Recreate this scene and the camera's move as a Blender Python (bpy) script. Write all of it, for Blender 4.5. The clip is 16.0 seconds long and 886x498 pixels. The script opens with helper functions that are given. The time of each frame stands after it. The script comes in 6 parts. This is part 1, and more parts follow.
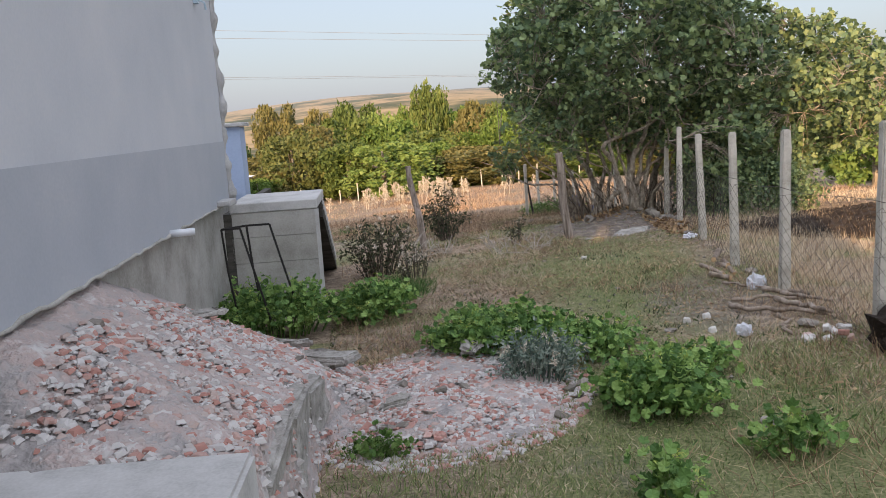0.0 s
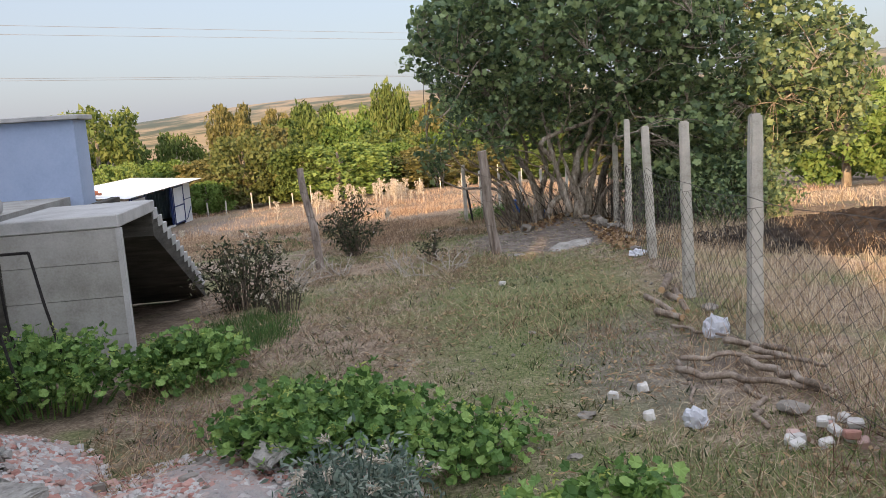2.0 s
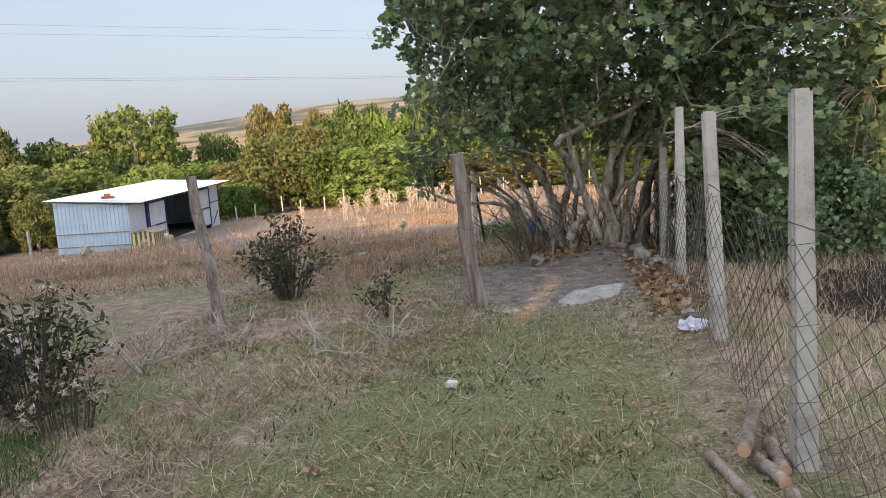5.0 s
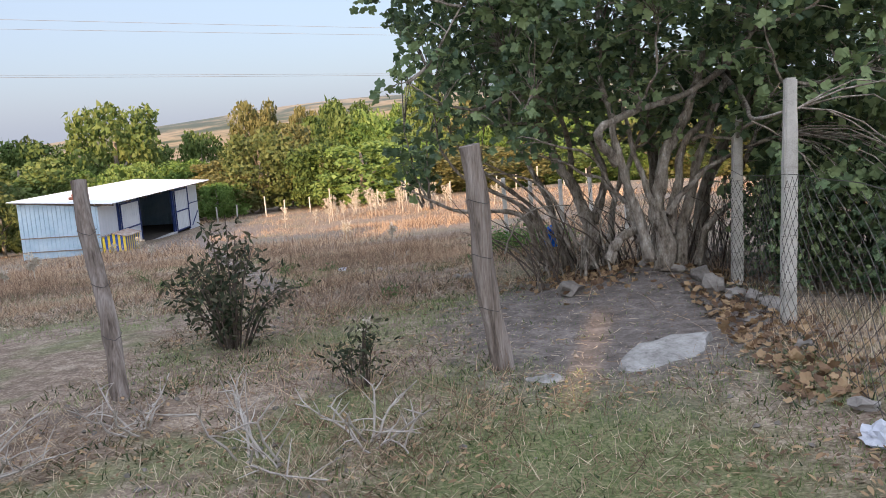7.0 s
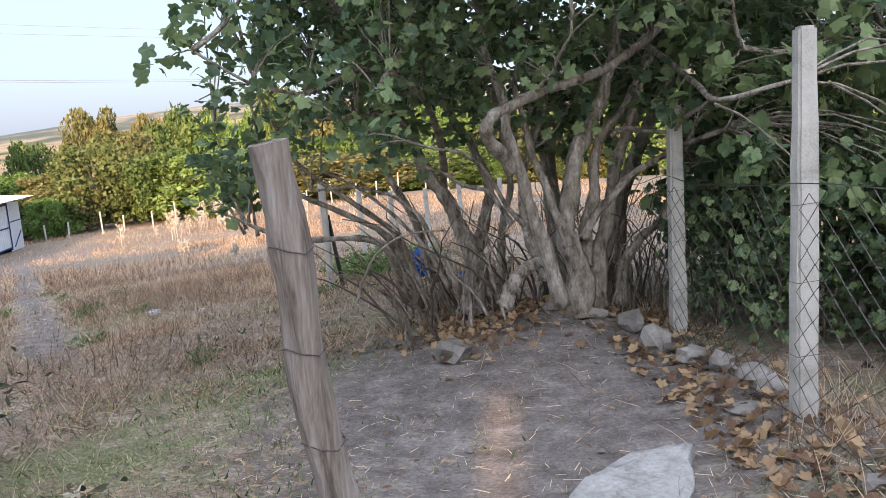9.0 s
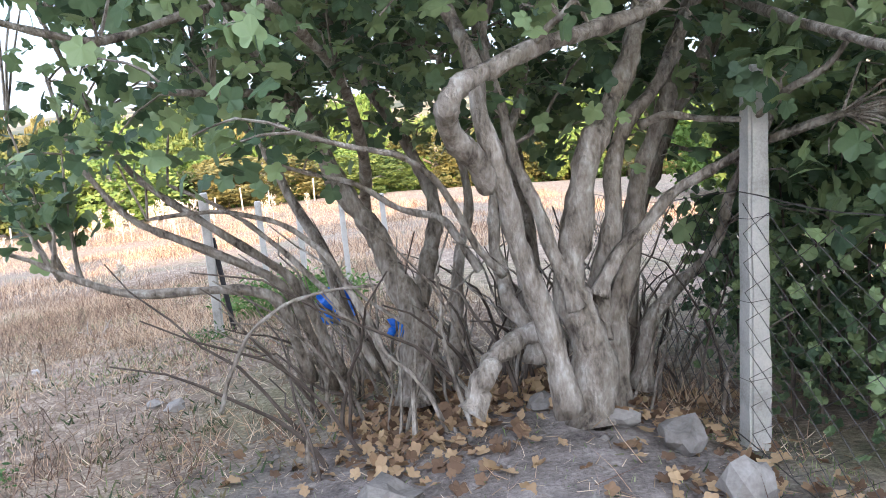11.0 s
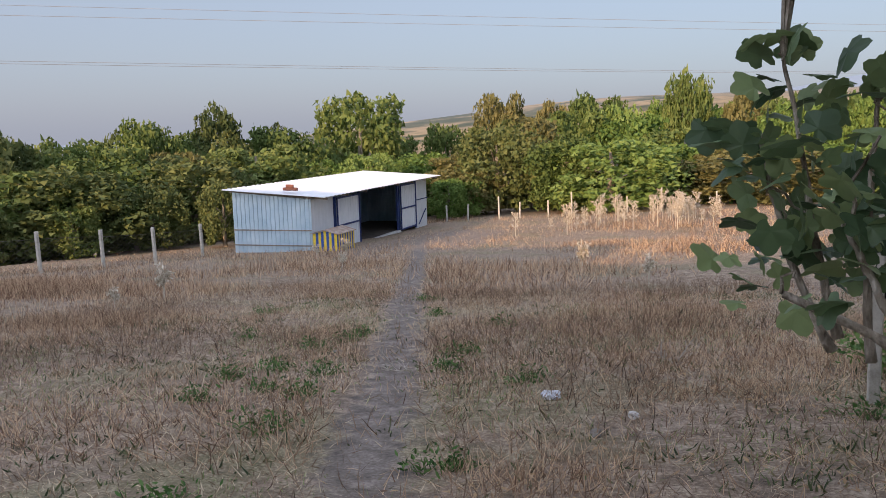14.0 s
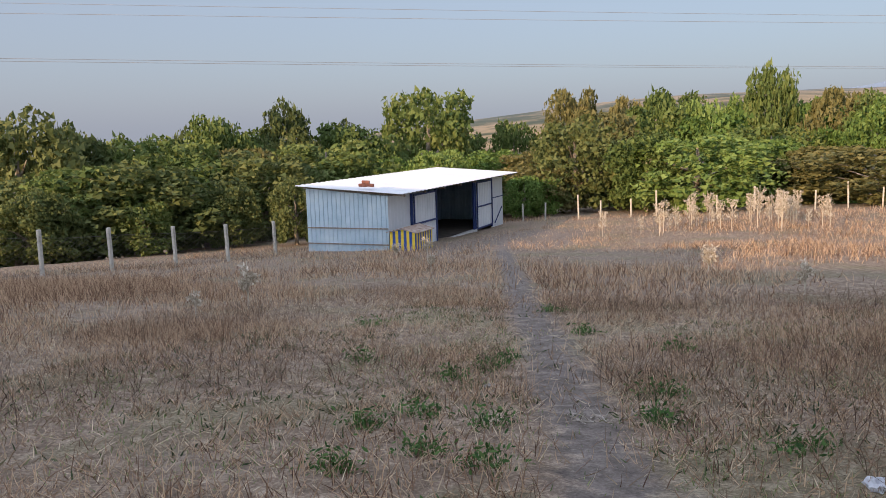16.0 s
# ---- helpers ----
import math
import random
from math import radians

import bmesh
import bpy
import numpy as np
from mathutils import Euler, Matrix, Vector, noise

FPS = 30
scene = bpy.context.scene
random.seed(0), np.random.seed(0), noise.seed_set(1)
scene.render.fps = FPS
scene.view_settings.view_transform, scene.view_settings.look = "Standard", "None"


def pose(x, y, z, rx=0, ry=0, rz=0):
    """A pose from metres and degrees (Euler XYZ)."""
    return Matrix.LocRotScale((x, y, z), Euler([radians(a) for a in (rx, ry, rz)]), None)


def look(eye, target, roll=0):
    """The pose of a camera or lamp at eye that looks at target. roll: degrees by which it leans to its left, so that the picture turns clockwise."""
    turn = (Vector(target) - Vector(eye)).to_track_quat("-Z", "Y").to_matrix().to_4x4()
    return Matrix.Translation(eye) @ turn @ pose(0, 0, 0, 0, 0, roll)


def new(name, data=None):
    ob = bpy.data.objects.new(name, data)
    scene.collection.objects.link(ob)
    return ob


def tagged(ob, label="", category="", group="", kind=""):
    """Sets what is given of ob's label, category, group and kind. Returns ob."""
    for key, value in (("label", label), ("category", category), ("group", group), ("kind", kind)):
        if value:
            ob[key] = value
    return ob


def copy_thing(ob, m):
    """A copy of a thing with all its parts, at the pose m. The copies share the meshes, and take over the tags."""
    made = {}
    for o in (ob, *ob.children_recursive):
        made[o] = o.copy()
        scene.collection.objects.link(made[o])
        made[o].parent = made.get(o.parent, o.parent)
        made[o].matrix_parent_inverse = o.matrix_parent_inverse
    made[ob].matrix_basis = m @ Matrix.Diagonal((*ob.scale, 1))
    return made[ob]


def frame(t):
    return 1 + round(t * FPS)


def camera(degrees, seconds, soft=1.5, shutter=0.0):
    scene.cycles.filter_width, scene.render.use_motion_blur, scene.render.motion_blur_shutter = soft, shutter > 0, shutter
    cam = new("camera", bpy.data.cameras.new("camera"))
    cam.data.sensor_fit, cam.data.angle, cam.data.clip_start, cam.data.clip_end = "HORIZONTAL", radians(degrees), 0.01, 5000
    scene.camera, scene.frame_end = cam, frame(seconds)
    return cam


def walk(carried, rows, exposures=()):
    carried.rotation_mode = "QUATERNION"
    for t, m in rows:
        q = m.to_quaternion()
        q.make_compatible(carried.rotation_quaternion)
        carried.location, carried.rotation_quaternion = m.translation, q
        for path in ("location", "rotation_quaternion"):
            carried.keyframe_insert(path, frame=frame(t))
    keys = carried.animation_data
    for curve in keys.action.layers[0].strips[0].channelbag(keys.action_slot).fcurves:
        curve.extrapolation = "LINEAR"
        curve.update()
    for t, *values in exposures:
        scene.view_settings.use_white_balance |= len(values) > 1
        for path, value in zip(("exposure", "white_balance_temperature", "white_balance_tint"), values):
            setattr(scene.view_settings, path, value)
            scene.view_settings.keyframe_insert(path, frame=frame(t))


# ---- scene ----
cam = camera(56.5, 16.0, soft=0.5)
PATH = [
    (0, (1.278, -1.41, 2.366), (1.046, 0.552, 2.054), -3.6),
    (0.5, (1.519, -0.757, 2.218), (1.33, 1.211, 1.914), -3.8),
    (1, (1.721, -0.075, 2.178), (1.552, 1.893, 1.868), -3.8),
    (1.5, (2.001, 0.83, 2.146), (1.837, 2.798, 1.831), -3.8),
    (2, (2.122, 1.631, 2.137), (1.961, 3.6, 1.822), -3.8),
    (2.5, (2.309, 2.415, 2.1), (2.148, 4.384, 1.787), -3.9),
    (3, (2.506, 3.21, 2.047), (2.346, 5.178, 1.732), -4.0),
    (3.5, (2.698, 4.066, 1.976), (2.529, 6.033, 1.659), -4.1),
    (4, (2.835, 4.88, 1.925), (2.605, 6.842, 1.615), -3.9),
    (4.5, (2.925, 5.618, 1.897), (2.638, 7.574, 1.594), -3.6),
    (6.8, (2.328, 8.949, 1.752), (2.057, 10.907, 1.452), -3.5),
    (7, (2.316, 9.27, 1.728), (2.055, 11.229, 1.422), -3.6),
    (7.5, (2.279, 10.027, 1.723), (2.072, 11.992, 1.416), -3.9),
    (8, (2.329, 10.819, 1.737), (2.198, 12.791, 1.429), -4.0),
    (8.5, (2.263, 11.466, 1.675), (2.232, 13.441, 1.362), -4.1),
    (9, (2.271, 12.188, 1.583), (2.34, 14.162, 1.27), -4.2),
    (9.2, (2.305, 12.507, 1.579), (2.417, 14.479, 1.267), -4.3),
    (11.3, (2.365, 15.229, 1.453), (2.631, 17.186, 1.136), -4.1),
    (11.5, (2.326, 15.433, 1.452), (2.526, 17.397, 1.137), -3.9),
    (12, (2.172, 16.047, 1.459), (2.206, 18.024, 1.159), -3.6),
    (12.5, (1.871, 16.46, 1.386), (1.657, 18.425, 1.086), -3.1),
    (13, (1.459, 16.836, 1.321), (0.976, 18.755, 1.03), -2.3),
    (13.5, (0.976, 17.164, 1.353), (0.276, 19.016, 1.071), -1.8),
    (14, (0.474, 17.446, 1.386), (-0.347, 19.248, 1.105), -1.7),
    (14.5, (-0.046, 17.861, 1.393), (-0.936, 19.63, 1.114), -1.3),
    (15, (-0.584, 18.275, 1.325), (-1.511, 20.026, 1.046), -1.3),
    (15.5, (-1.087, 18.65, 1.221), (-2.032, 20.391, 0.943), -1.5),
    (16, (-1.591, 19.054, 1.142), (-2.539, 20.793, 0.863), -1.7),
]
walk(cam, [(t, look(eye, target, roll)) for t, eye, target, roll in PATH], exposures=[(0.0, 0.63, 6900, 9), (4.5, 0.65, 6750, 9), (7.0, 0.72, 6300, 9), (9.0, 1.1, 6200, 9), (11.5, 1.95, 5900, 9), (12.0, 1.7, 5900, 8), (12.5, 1.4, 6100, 8), (13.0, 0.8, 6200, 9), (13.5, 0.4, 6300, 10), (14.5, 0.25, 6400, 11), (16.0, 0.2, 6300, 9)])

# ---------------------------------------------------------------- light
SUN_EL, SUN_AZ = 13.0, 187.5          # degrees; azimuth clockwise from +y
world = bpy.data.worlds.new("world")
scene.world = world
world.use_nodes = True
wn, wl = world.node_tree.nodes, world.node_tree.links
sky = wn.new("ShaderNodeTexSky")
sky.sky_type = "NISHITA"
sky.sun_disc = False
sky.sun_elevation = radians(SUN_EL)
sky.sun_rotation = radians(SUN_AZ)
sky.air_density, sky.dust_density, sky.ozone_density = 1.0, 3.0, 3.0
wl.new(sky.outputs[0], wn["Background"].inputs[0])
wn["Background"].inputs[1].default_value = 0.06
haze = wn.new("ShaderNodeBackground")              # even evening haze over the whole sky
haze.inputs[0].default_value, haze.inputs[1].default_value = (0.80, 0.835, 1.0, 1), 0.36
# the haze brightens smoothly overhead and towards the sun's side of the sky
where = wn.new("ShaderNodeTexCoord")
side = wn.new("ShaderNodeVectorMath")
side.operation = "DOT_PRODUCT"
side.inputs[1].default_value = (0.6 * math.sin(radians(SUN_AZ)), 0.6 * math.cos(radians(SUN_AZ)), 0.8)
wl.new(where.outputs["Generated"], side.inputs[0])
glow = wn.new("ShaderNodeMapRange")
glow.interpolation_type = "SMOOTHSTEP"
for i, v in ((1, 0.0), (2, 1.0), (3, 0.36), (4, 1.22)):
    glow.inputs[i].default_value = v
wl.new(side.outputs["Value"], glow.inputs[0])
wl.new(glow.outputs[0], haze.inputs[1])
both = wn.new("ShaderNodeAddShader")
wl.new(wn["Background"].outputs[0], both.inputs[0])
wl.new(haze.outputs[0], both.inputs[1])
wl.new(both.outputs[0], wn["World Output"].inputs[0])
sun_data = bpy.data.lights.new("sun", "SUN")
sun_data.energy, sun_data.angle, sun_data.color = 5.0, radians(0.45), (1.0, 0.64, 0.36)
sun = new("sun", sun_data)
sd = Vector((math.sin(radians(SUN_AZ)) * math.cos(radians(SUN_EL)), math.cos(radians(SUN_AZ)) * math.cos(radians(SUN_EL)), math.sin(radians(SUN_EL))))
sun.matrix_world = look(sd * 50, (0, 0, 0))

rng = np.random.default_rng(7)


# ---------------------------------------------------------------- materials
def mat(name, colours, scale=6.0, fine=60.0, rough=0.85, bump=0.4, metal=0.0, island=0.0, per_object=0.0, leaf=0.0, depth=0.02, spec=0.3, grain=0.0):
    """colours: two to four base colours, mixed by a coarse and a fine noise."""
    m = bpy.data.materials.new(name)
    m.use_nodes = True
    n, l = m.node_tree.nodes, m.node_tree.links
    bsdf = n["Principled BSDF"]
    co = n.new("ShaderNodeTexCoord")
    n1 = n.new("ShaderNodeTexNoise")
    n1.inputs["Scale"].default_value, n1.inputs["Detail"].default_value, n1.inputs["Roughness"].default_value = scale, 5.0, 0.6
    n2 = n.new("ShaderNodeTexNoise")
    n2.inputs["Scale"].default_value, n2.inputs["Detail"].default_value = fine, 3.0
    where = co.outputs["Object"]
    if grain:
        stretch = n.new("ShaderNodeMapping")
        stretch.inputs["Scale"].default_value = (1, 1, grain)
        l.new(where, stretch.inputs[0])
        where = stretch.outputs[0]
    l.new(where, n1.inputs["Vector"])
    l.new(where, n2.inputs["Vector"])
    mixv = n.new("ShaderNodeMath")
    mixv.operation = "MULTIPLY_ADD"
    l.new(n2.outputs["Fac"], mixv.inputs[0])
    mixv.inputs[1].default_value = 0.45
    add = n.new("ShaderNodeMath")
    add.operation = "MULTIPLY_ADD"
    l.new(n1.outputs["Fac"], add.inputs[0])
    add.inputs[1].default_value, add.inputs[2].default_value = 1.3, -0.375
    l.new(add.outputs[0], mixv.inputs[2])
    val = mixv.outputs[0]
    if island and per_object:
        oi = n.new("ShaderNodeMath")
        oi.operation = "MULTIPLY_ADD"
        l.new(n.new("ShaderNodeObjectInfo").outputs["Random"], oi.inputs[0])
        oi.inputs[1].default_value = per_object
        sh = n.new("ShaderNodeMath")
        sh.operation = "ADD"
        sh.inputs[1].default_value = -0.5 * per_object
        l.new(val, sh.inputs[0])
        l.new(sh.outputs[0], oi.inputs[2])
        val = oi.outputs[0]
    if island or per_object:
        if island:
            src = n.new("ShaderNodeNewGeometry").outputs["Random Per Island"]
        else:
            src = n.new("ShaderNodeObjectInfo").outputs["Random"]
        a2 = n.new("ShaderNodeMath")
        a2.operation = "MULTIPLY_ADD"
        amount = island or per_object
        l.new(src, a2.inputs[0])
        a2.inputs[1].default_value = amount
        s2 = n.new("ShaderNodeMath")
        s2.operation = "MULTIPLY_ADD"
        l.new(val, s2.inputs[0])
        s2.inputs[1].default_value, s2.inputs[2].default_value = 1.0 - 0.6 * min(amount, 1), -0.15 * amount
        l.new(s2.outputs[0], a2.inputs[2])
        val = a2.outputs[0]
    ramp = n.new("ShaderNodeValToRGB")
    e = ramp.color_ramp.elements
    e[0].position, e[1].position = 0.22, 0.78
    e[0].color, e[1].color = (*colours[0], 1), (*colours[-1], 1)
    for i, c in enumerate(colours[1:-1]):
        x = e.new(0.22 + 0.56 * (i + 1) / (len(colours) - 1))
        x.color = (*c, 1)
    l.new(val, ramp.inputs[0])
    l.new(ramp.outputs[0], bsdf.inputs["Base Color"])
    bsdf.inputs["Roughness"].default_value = rough
    bsdf.inputs["Metallic"].default_value = metal
    bsdf.inputs["Specular IOR Level"].default_value = spec
    if bump:
        b = n.new("ShaderNodeBump")
        b.inputs["Strength"].default_value, b.inputs["Distance"].default_value = bump, depth
        l.new(mixv.outputs[0], b.inputs["Height"])
        l.new(b.outputs[0], bsdf.inputs["Normal"])
    if leaf:
        tr = n.new("ShaderNodeBsdfTranslucent")
        l.new(ramp.outputs[0], tr.inputs["Color"])
        mx = n.new("ShaderNodeMixShader")
        mx.inputs[0].default_value = leaf
        l.new(bsdf.outputs[0], mx.inputs[1])
        l.new(tr.outputs[0], mx.inputs[2])
        l.new(mx.outputs[0], n["Material Output"].inputs["Surface"])
    return m


M_PLASTER = mat("grey_plaster", [(0.49, 0.52, 0.56), (0.54, 0.565, 0.60), (0.59, 0.605, 0.63)], 0.7, 40, 0.9, 0.12, depth=0.004)
M_PLASTER_LOW = mat("darker_plaster", [(0.38, 0.41, 0.45), (0.42, 0.445, 0.485), (0.47, 0.49, 0.52)], 0.8, 40, 0.9, 0.12, depth=0.004)
M_TRIM = mat("mortar_trim", [(0.36, 0.36, 0.36), (0.5, 0.5, 0.49)], 9, 60, 0.95, 0.8)
M_CONCRETE = mat("concrete", [(0.26, 0.25, 0.22), (0.37, 0.36, 0.33), (0.46, 0.45, 0.42)], 2.2, 45, 0.92, 0.5, depth=0.008)
M_CONCRETE_PALE = mat("pale_concrete", [(0.36, 0.355, 0.34), (0.47, 0.465, 0.45), (0.55, 0.545, 0.53)], 3.0, 60, 0.9, 0.4, depth=0.006)
# board-marked concrete with the shade under the stair put into its base colour
M_HOLLOW_SHADE = mat("shade_dark_concrete", [(0.035, 0.032, 0.028), (0.075, 0.07, 0.06), (0.13, 0.12, 0.105)], 2.0, 40, 0.95, 0.6, depth=0.01, grain=6.0)
M_POST = mat("post_concrete", [(0.30, 0.28, 0.24), (0.45, 0.43, 0.38), (0.55, 0.52, 0.46)], 5.0, 90, 0.95, 0.6, depth=0.006)
M_BLUE = mat("pale_blue_paint", [(0.34, 0.43, 0.60), (0.40, 0.49, 0.66), (0.45, 0.53, 0.68)], 1.0, 30, 0.85, 0.1, depth=0.003)
M_OLDWOOD = mat("weathered_wood", [(0.09, 0.07, 0.055), (0.25, 0.205, 0.17), (0.40, 0.35, 0.31)], 16.0, 90, 0.9, 1.0, depth=0.014, grain=0.09)
M_BARK = mat("fig_bark", [(0.07, 0.055, 0.042), (0.20, 0.168, 0.13), (0.31, 0.27, 0.22), (0.46, 0.42, 0.36)], 13.0, 60, 0.9, 1.0, depth=0.03, grain=0.45)
M_TWIG = mat("brown_twig", [(0.06, 0.045, 0.035), (0.15, 0.12, 0.095)], 6, 40, 0.9, 0.3)
M_DEADWOOD = mat("bleached_wood", [(0.10, 0.078, 0.06), (0.26, 0.205, 0.16), (0.42, 0.36, 0.30)], 9, 60, 0.9, 0.9, depth=0.014)
M_BLEACHED = mat("bleached_twig", [(0.24, 0.205, 0.165), (0.42, 0.375, 0.32), (0.58, 0.54, 0.48)], 6, 60, 0.9, 0.3, depth=0.006)
M_STALK = mat("dead_stalk", [(0.09, 0.06, 0.042), (0.20, 0.135, 0.09), (0.37, 0.265, 0.18)], 0.6, 8, 0.9, 0.0, island=0.9, leaf=0.1)
M_CUTWOOD = mat("cut_wood", [(0.42, 0.26, 0.13), (0.58, 0.40, 0.23)], 10, 80, 0.8, 0.3)
M_FIG = mat("fig_leaf", [(0.065, 0.11, 0.055), (0.135, 0.20, 0.092), (0.23, 0.30, 0.13)], 1.2, 20, 0.5, 0.15, island=0.9, leaf=0.28, spec=0.4)
M_MALLOW = mat("mallow_leaf", [(0.075, 0.155, 0.042), (0.14, 0.26, 0.07), (0.27, 0.41, 0.12)], 2, 25, 0.6, 0.2, island=0.9, leaf=0.3)
M_TIP = mat("yellow_green_tip", [(0.22, 0.30, 0.06), (0.36, 0.44, 0.10), (0.50, 0.54, 0.16)], 3, 25, 0.6, 0.0, island=0.9, leaf=0.3)
M_SAGE = mat("grey_green_leaf", [(0.10, 0.15, 0.12), (0.18, 0.24, 0.19), (0.27, 0.32, 0.26)], 3, 25, 0.7, 0.2, island=0.9, leaf=0.25)
M_SHRUB = mat("dark_shrub_leaf", [(0.028, 0.038, 0.018), (0.055, 0.068, 0.032), (0.10, 0.095, 0.055)], 3, 25, 0.75, 0.2, island=1.0, leaf=0.2)
M_NETTLE = mat("fresh_green_leaf", [(0.05, 0.11, 0.02), (0.10, 0.19, 0.04), (0.16, 0.25, 0.07)], 3, 25, 0.6, 0.2, island=1.0, leaf=0.3)
M_DRY = mat("dry_grass", [(0.24, 0.165, 0.105), (0.52, 0.40, 0.265), (0.74, 0.62, 0.45)], 0.35, 8, 0.85, 0.0, island=0.8, leaf=0.3)
M_RUSSET = mat("russet_grass", [(0.13, 0.075, 0.048), (0.38, 0.245, 0.155), (0.68, 0.50, 0.33)], 0.3, 8, 0.85, 0.0, island=0.8, leaf=0.3)
M_GREEN = mat("green_grass", [(0.10, 0.15, 0.05), (0.20, 0.27, 0.095), (0.34, 0.38, 0.17)], 0.8, 10, 0.8, 0.0, island=0.9, leaf=0.3)
M_LUSH = mat("lush_grass", [(0.035, 0.085, 0.02), (0.07, 0.15, 0.035), (0.12, 0.21, 0.06)], 1.5, 12, 0.7, 0.0, island=0.9, leaf=0.3)
M_WEED = mat("dull_weed_leaf", [(0.045, 0.065, 0.03), (0.10, 0.13, 0.055), (0.20, 0.17, 0.09)], 0.6, 10, 0.8, 0.0, island=0.9, leaf=0.2)
M_THISTLE = mat("pale_thistle", [(0.36, 0.31, 0.23), (0.55, 0.49, 0.39), (0.68, 0.62, 0.52)], 3, 25, 0.9, 0.0, island=0.8, leaf=0.2)
M_FALLEN = mat("fallen_leaf", [(0.14, 0.085, 0.05), (0.27, 0.17, 0.095), (0.42, 0.29, 0.16)], 3, 25, 0.8, 0.2, island=1.0, leaf=0.15)
M_BRICK = mat("broken_brick", [(0.42, 0.225, 0.185), (0.50, 0.30, 0.25), (0.55, 0.42, 0.375)], 6, 60, 0.95, 0.5, per_object=0.6, depth=0.01)
M_BRICK_STUFF = mat("brick_chips", [(0.42, 0.22, 0.18), (0.45, 0.36, 0.32), (0.45, 0.42, 0.40), (0.53, 0.51, 0.49)], 2.0, 40, 0.95, 0.4, island=1.0, depth=0.01)
M_MORTAR = mat("mortar_dust", [(0.25, 0.235, 0.225), (0.38, 0.355, 0.34), (0.44, 0.36, 0.33), (0.54, 0.52, 0.50)], 3.4, 30, 0.95, 1.0, depth=0.06)
M_STONE = mat("field_stone", [(0.14, 0.125, 0.105), (0.25, 0.225, 0.195), (0.38, 0.35, 0.31)], 5, 50, 0.92, 0.6, per_object=0.4, depth=0.012)
M_SLABROCK = mat("rough_pale_slab", [(0.18, 0.17, 0.15), (0.34, 0.325, 0.295), (0.45, 0.435, 0.405)], 7.0, 40, 0.95, 1.0, depth=0.03)
M_WHITE = mat("white_block", [(0.50, 0.48, 0.45), (0.66, 0.645, 0.615)], 8, 60, 0.9, 0.4, per_object=0.3, depth=0.006)
M_PLASTIC = mat("white_plastic", [(0.66, 0.68, 0.74), (0.82, 0.84, 0.88)], 9, 40, 0.4, 0.3, leaf=0.3)
M_TARP = mat("blue_plastic", [(0.01, 0.09, 0.42), (0.02, 0.17, 0.62)], 6, 30, 0.4, 0.3, leaf=0.2)
M_DUNG = mat("dark_manure", [(0.010, 0.007, 0.005), (0.025, 0.018, 0.013), (0.055, 0.04, 0.028)], 3, 30, 0.95, 1.0, depth=0.06)
M_WIRE = mat("rusty_wire", [(0.06, 0.052, 0.045), (0.14, 0.125, 0.11)], 20, 80, 0.6, 0.0, metal=0.5)
M_IRON = mat("dark_iron", [(0.012, 0.011, 0.011), (0.035, 0.03, 0.028)], 12, 80, 0.6, 0.2, metal=0.4)
M_SHEET = mat("blue_grey_sheet", [(0.32, 0.44, 0.54), (0.41, 0.53, 0.62), (0.50, 0.60, 0.66)], 0.8, 14, 0.5, 0.15, metal=0.15)
M_WHITESHEET = mat("white_sheet", [(0.58, 0.62, 0.66), (0.70, 0.73, 0.76)], 0.8, 14, 0.45, 0.1, metal=0.1)
M_ROOF = mat("white_roof_sheet", [(0.70, 0.72, 0.74), (0.80, 0.82, 0.83)], 0.5, 10, 0.45, 0.1, metal=0.1)
M_BLUEFRAME = mat("blue_steel", [(0.015, 0.03, 0.11), (0.03, 0.055, 0.18)], 5, 40, 0.5, 0.1)
M_STRIPE_B = mat("blue_stripe_paint", [(0.02, 0.06, 0.27), (0.04, 0.10, 0.36)], 5, 40, 0.6, 0.2)
M_STRIPE_Y = mat("yellow_stripe_paint", [(0.66, 0.47, 0.03), (0.78, 0.60, 0.08)], 5, 40, 0.6, 0.2)
M_RUSTROOF = mat("rusty_sheet", [(0.20, 0.13, 0.10), (0.38, 0.30, 0.25), (0.50, 0.44, 0.38)], 4, 40, 0.8, 0.4)
M_SHEDIN = mat("dark_shed_lining", [(0.05, 0.042, 0.036), (0.10, 0.085, 0.07)], 2, 20, 0.95, 0.3)
M_TILE = mat("old_tile", [(0.16, 0.06, 0.04), (0.28, 0.12, 0.08)], 5, 40, 0.9, 0.4)
M_FARHOUSE = mat("pale_render", [(0.62, 0.58, 0.52), (0.75, 0.71, 0.65)], 0.3, 5, 0.9, 0.0)
M_CABLE = mat("cable", [(0.25, 0.26, 0.28), (0.32, 0.33, 0.35)], 1, 5, 0.6, 0.0)
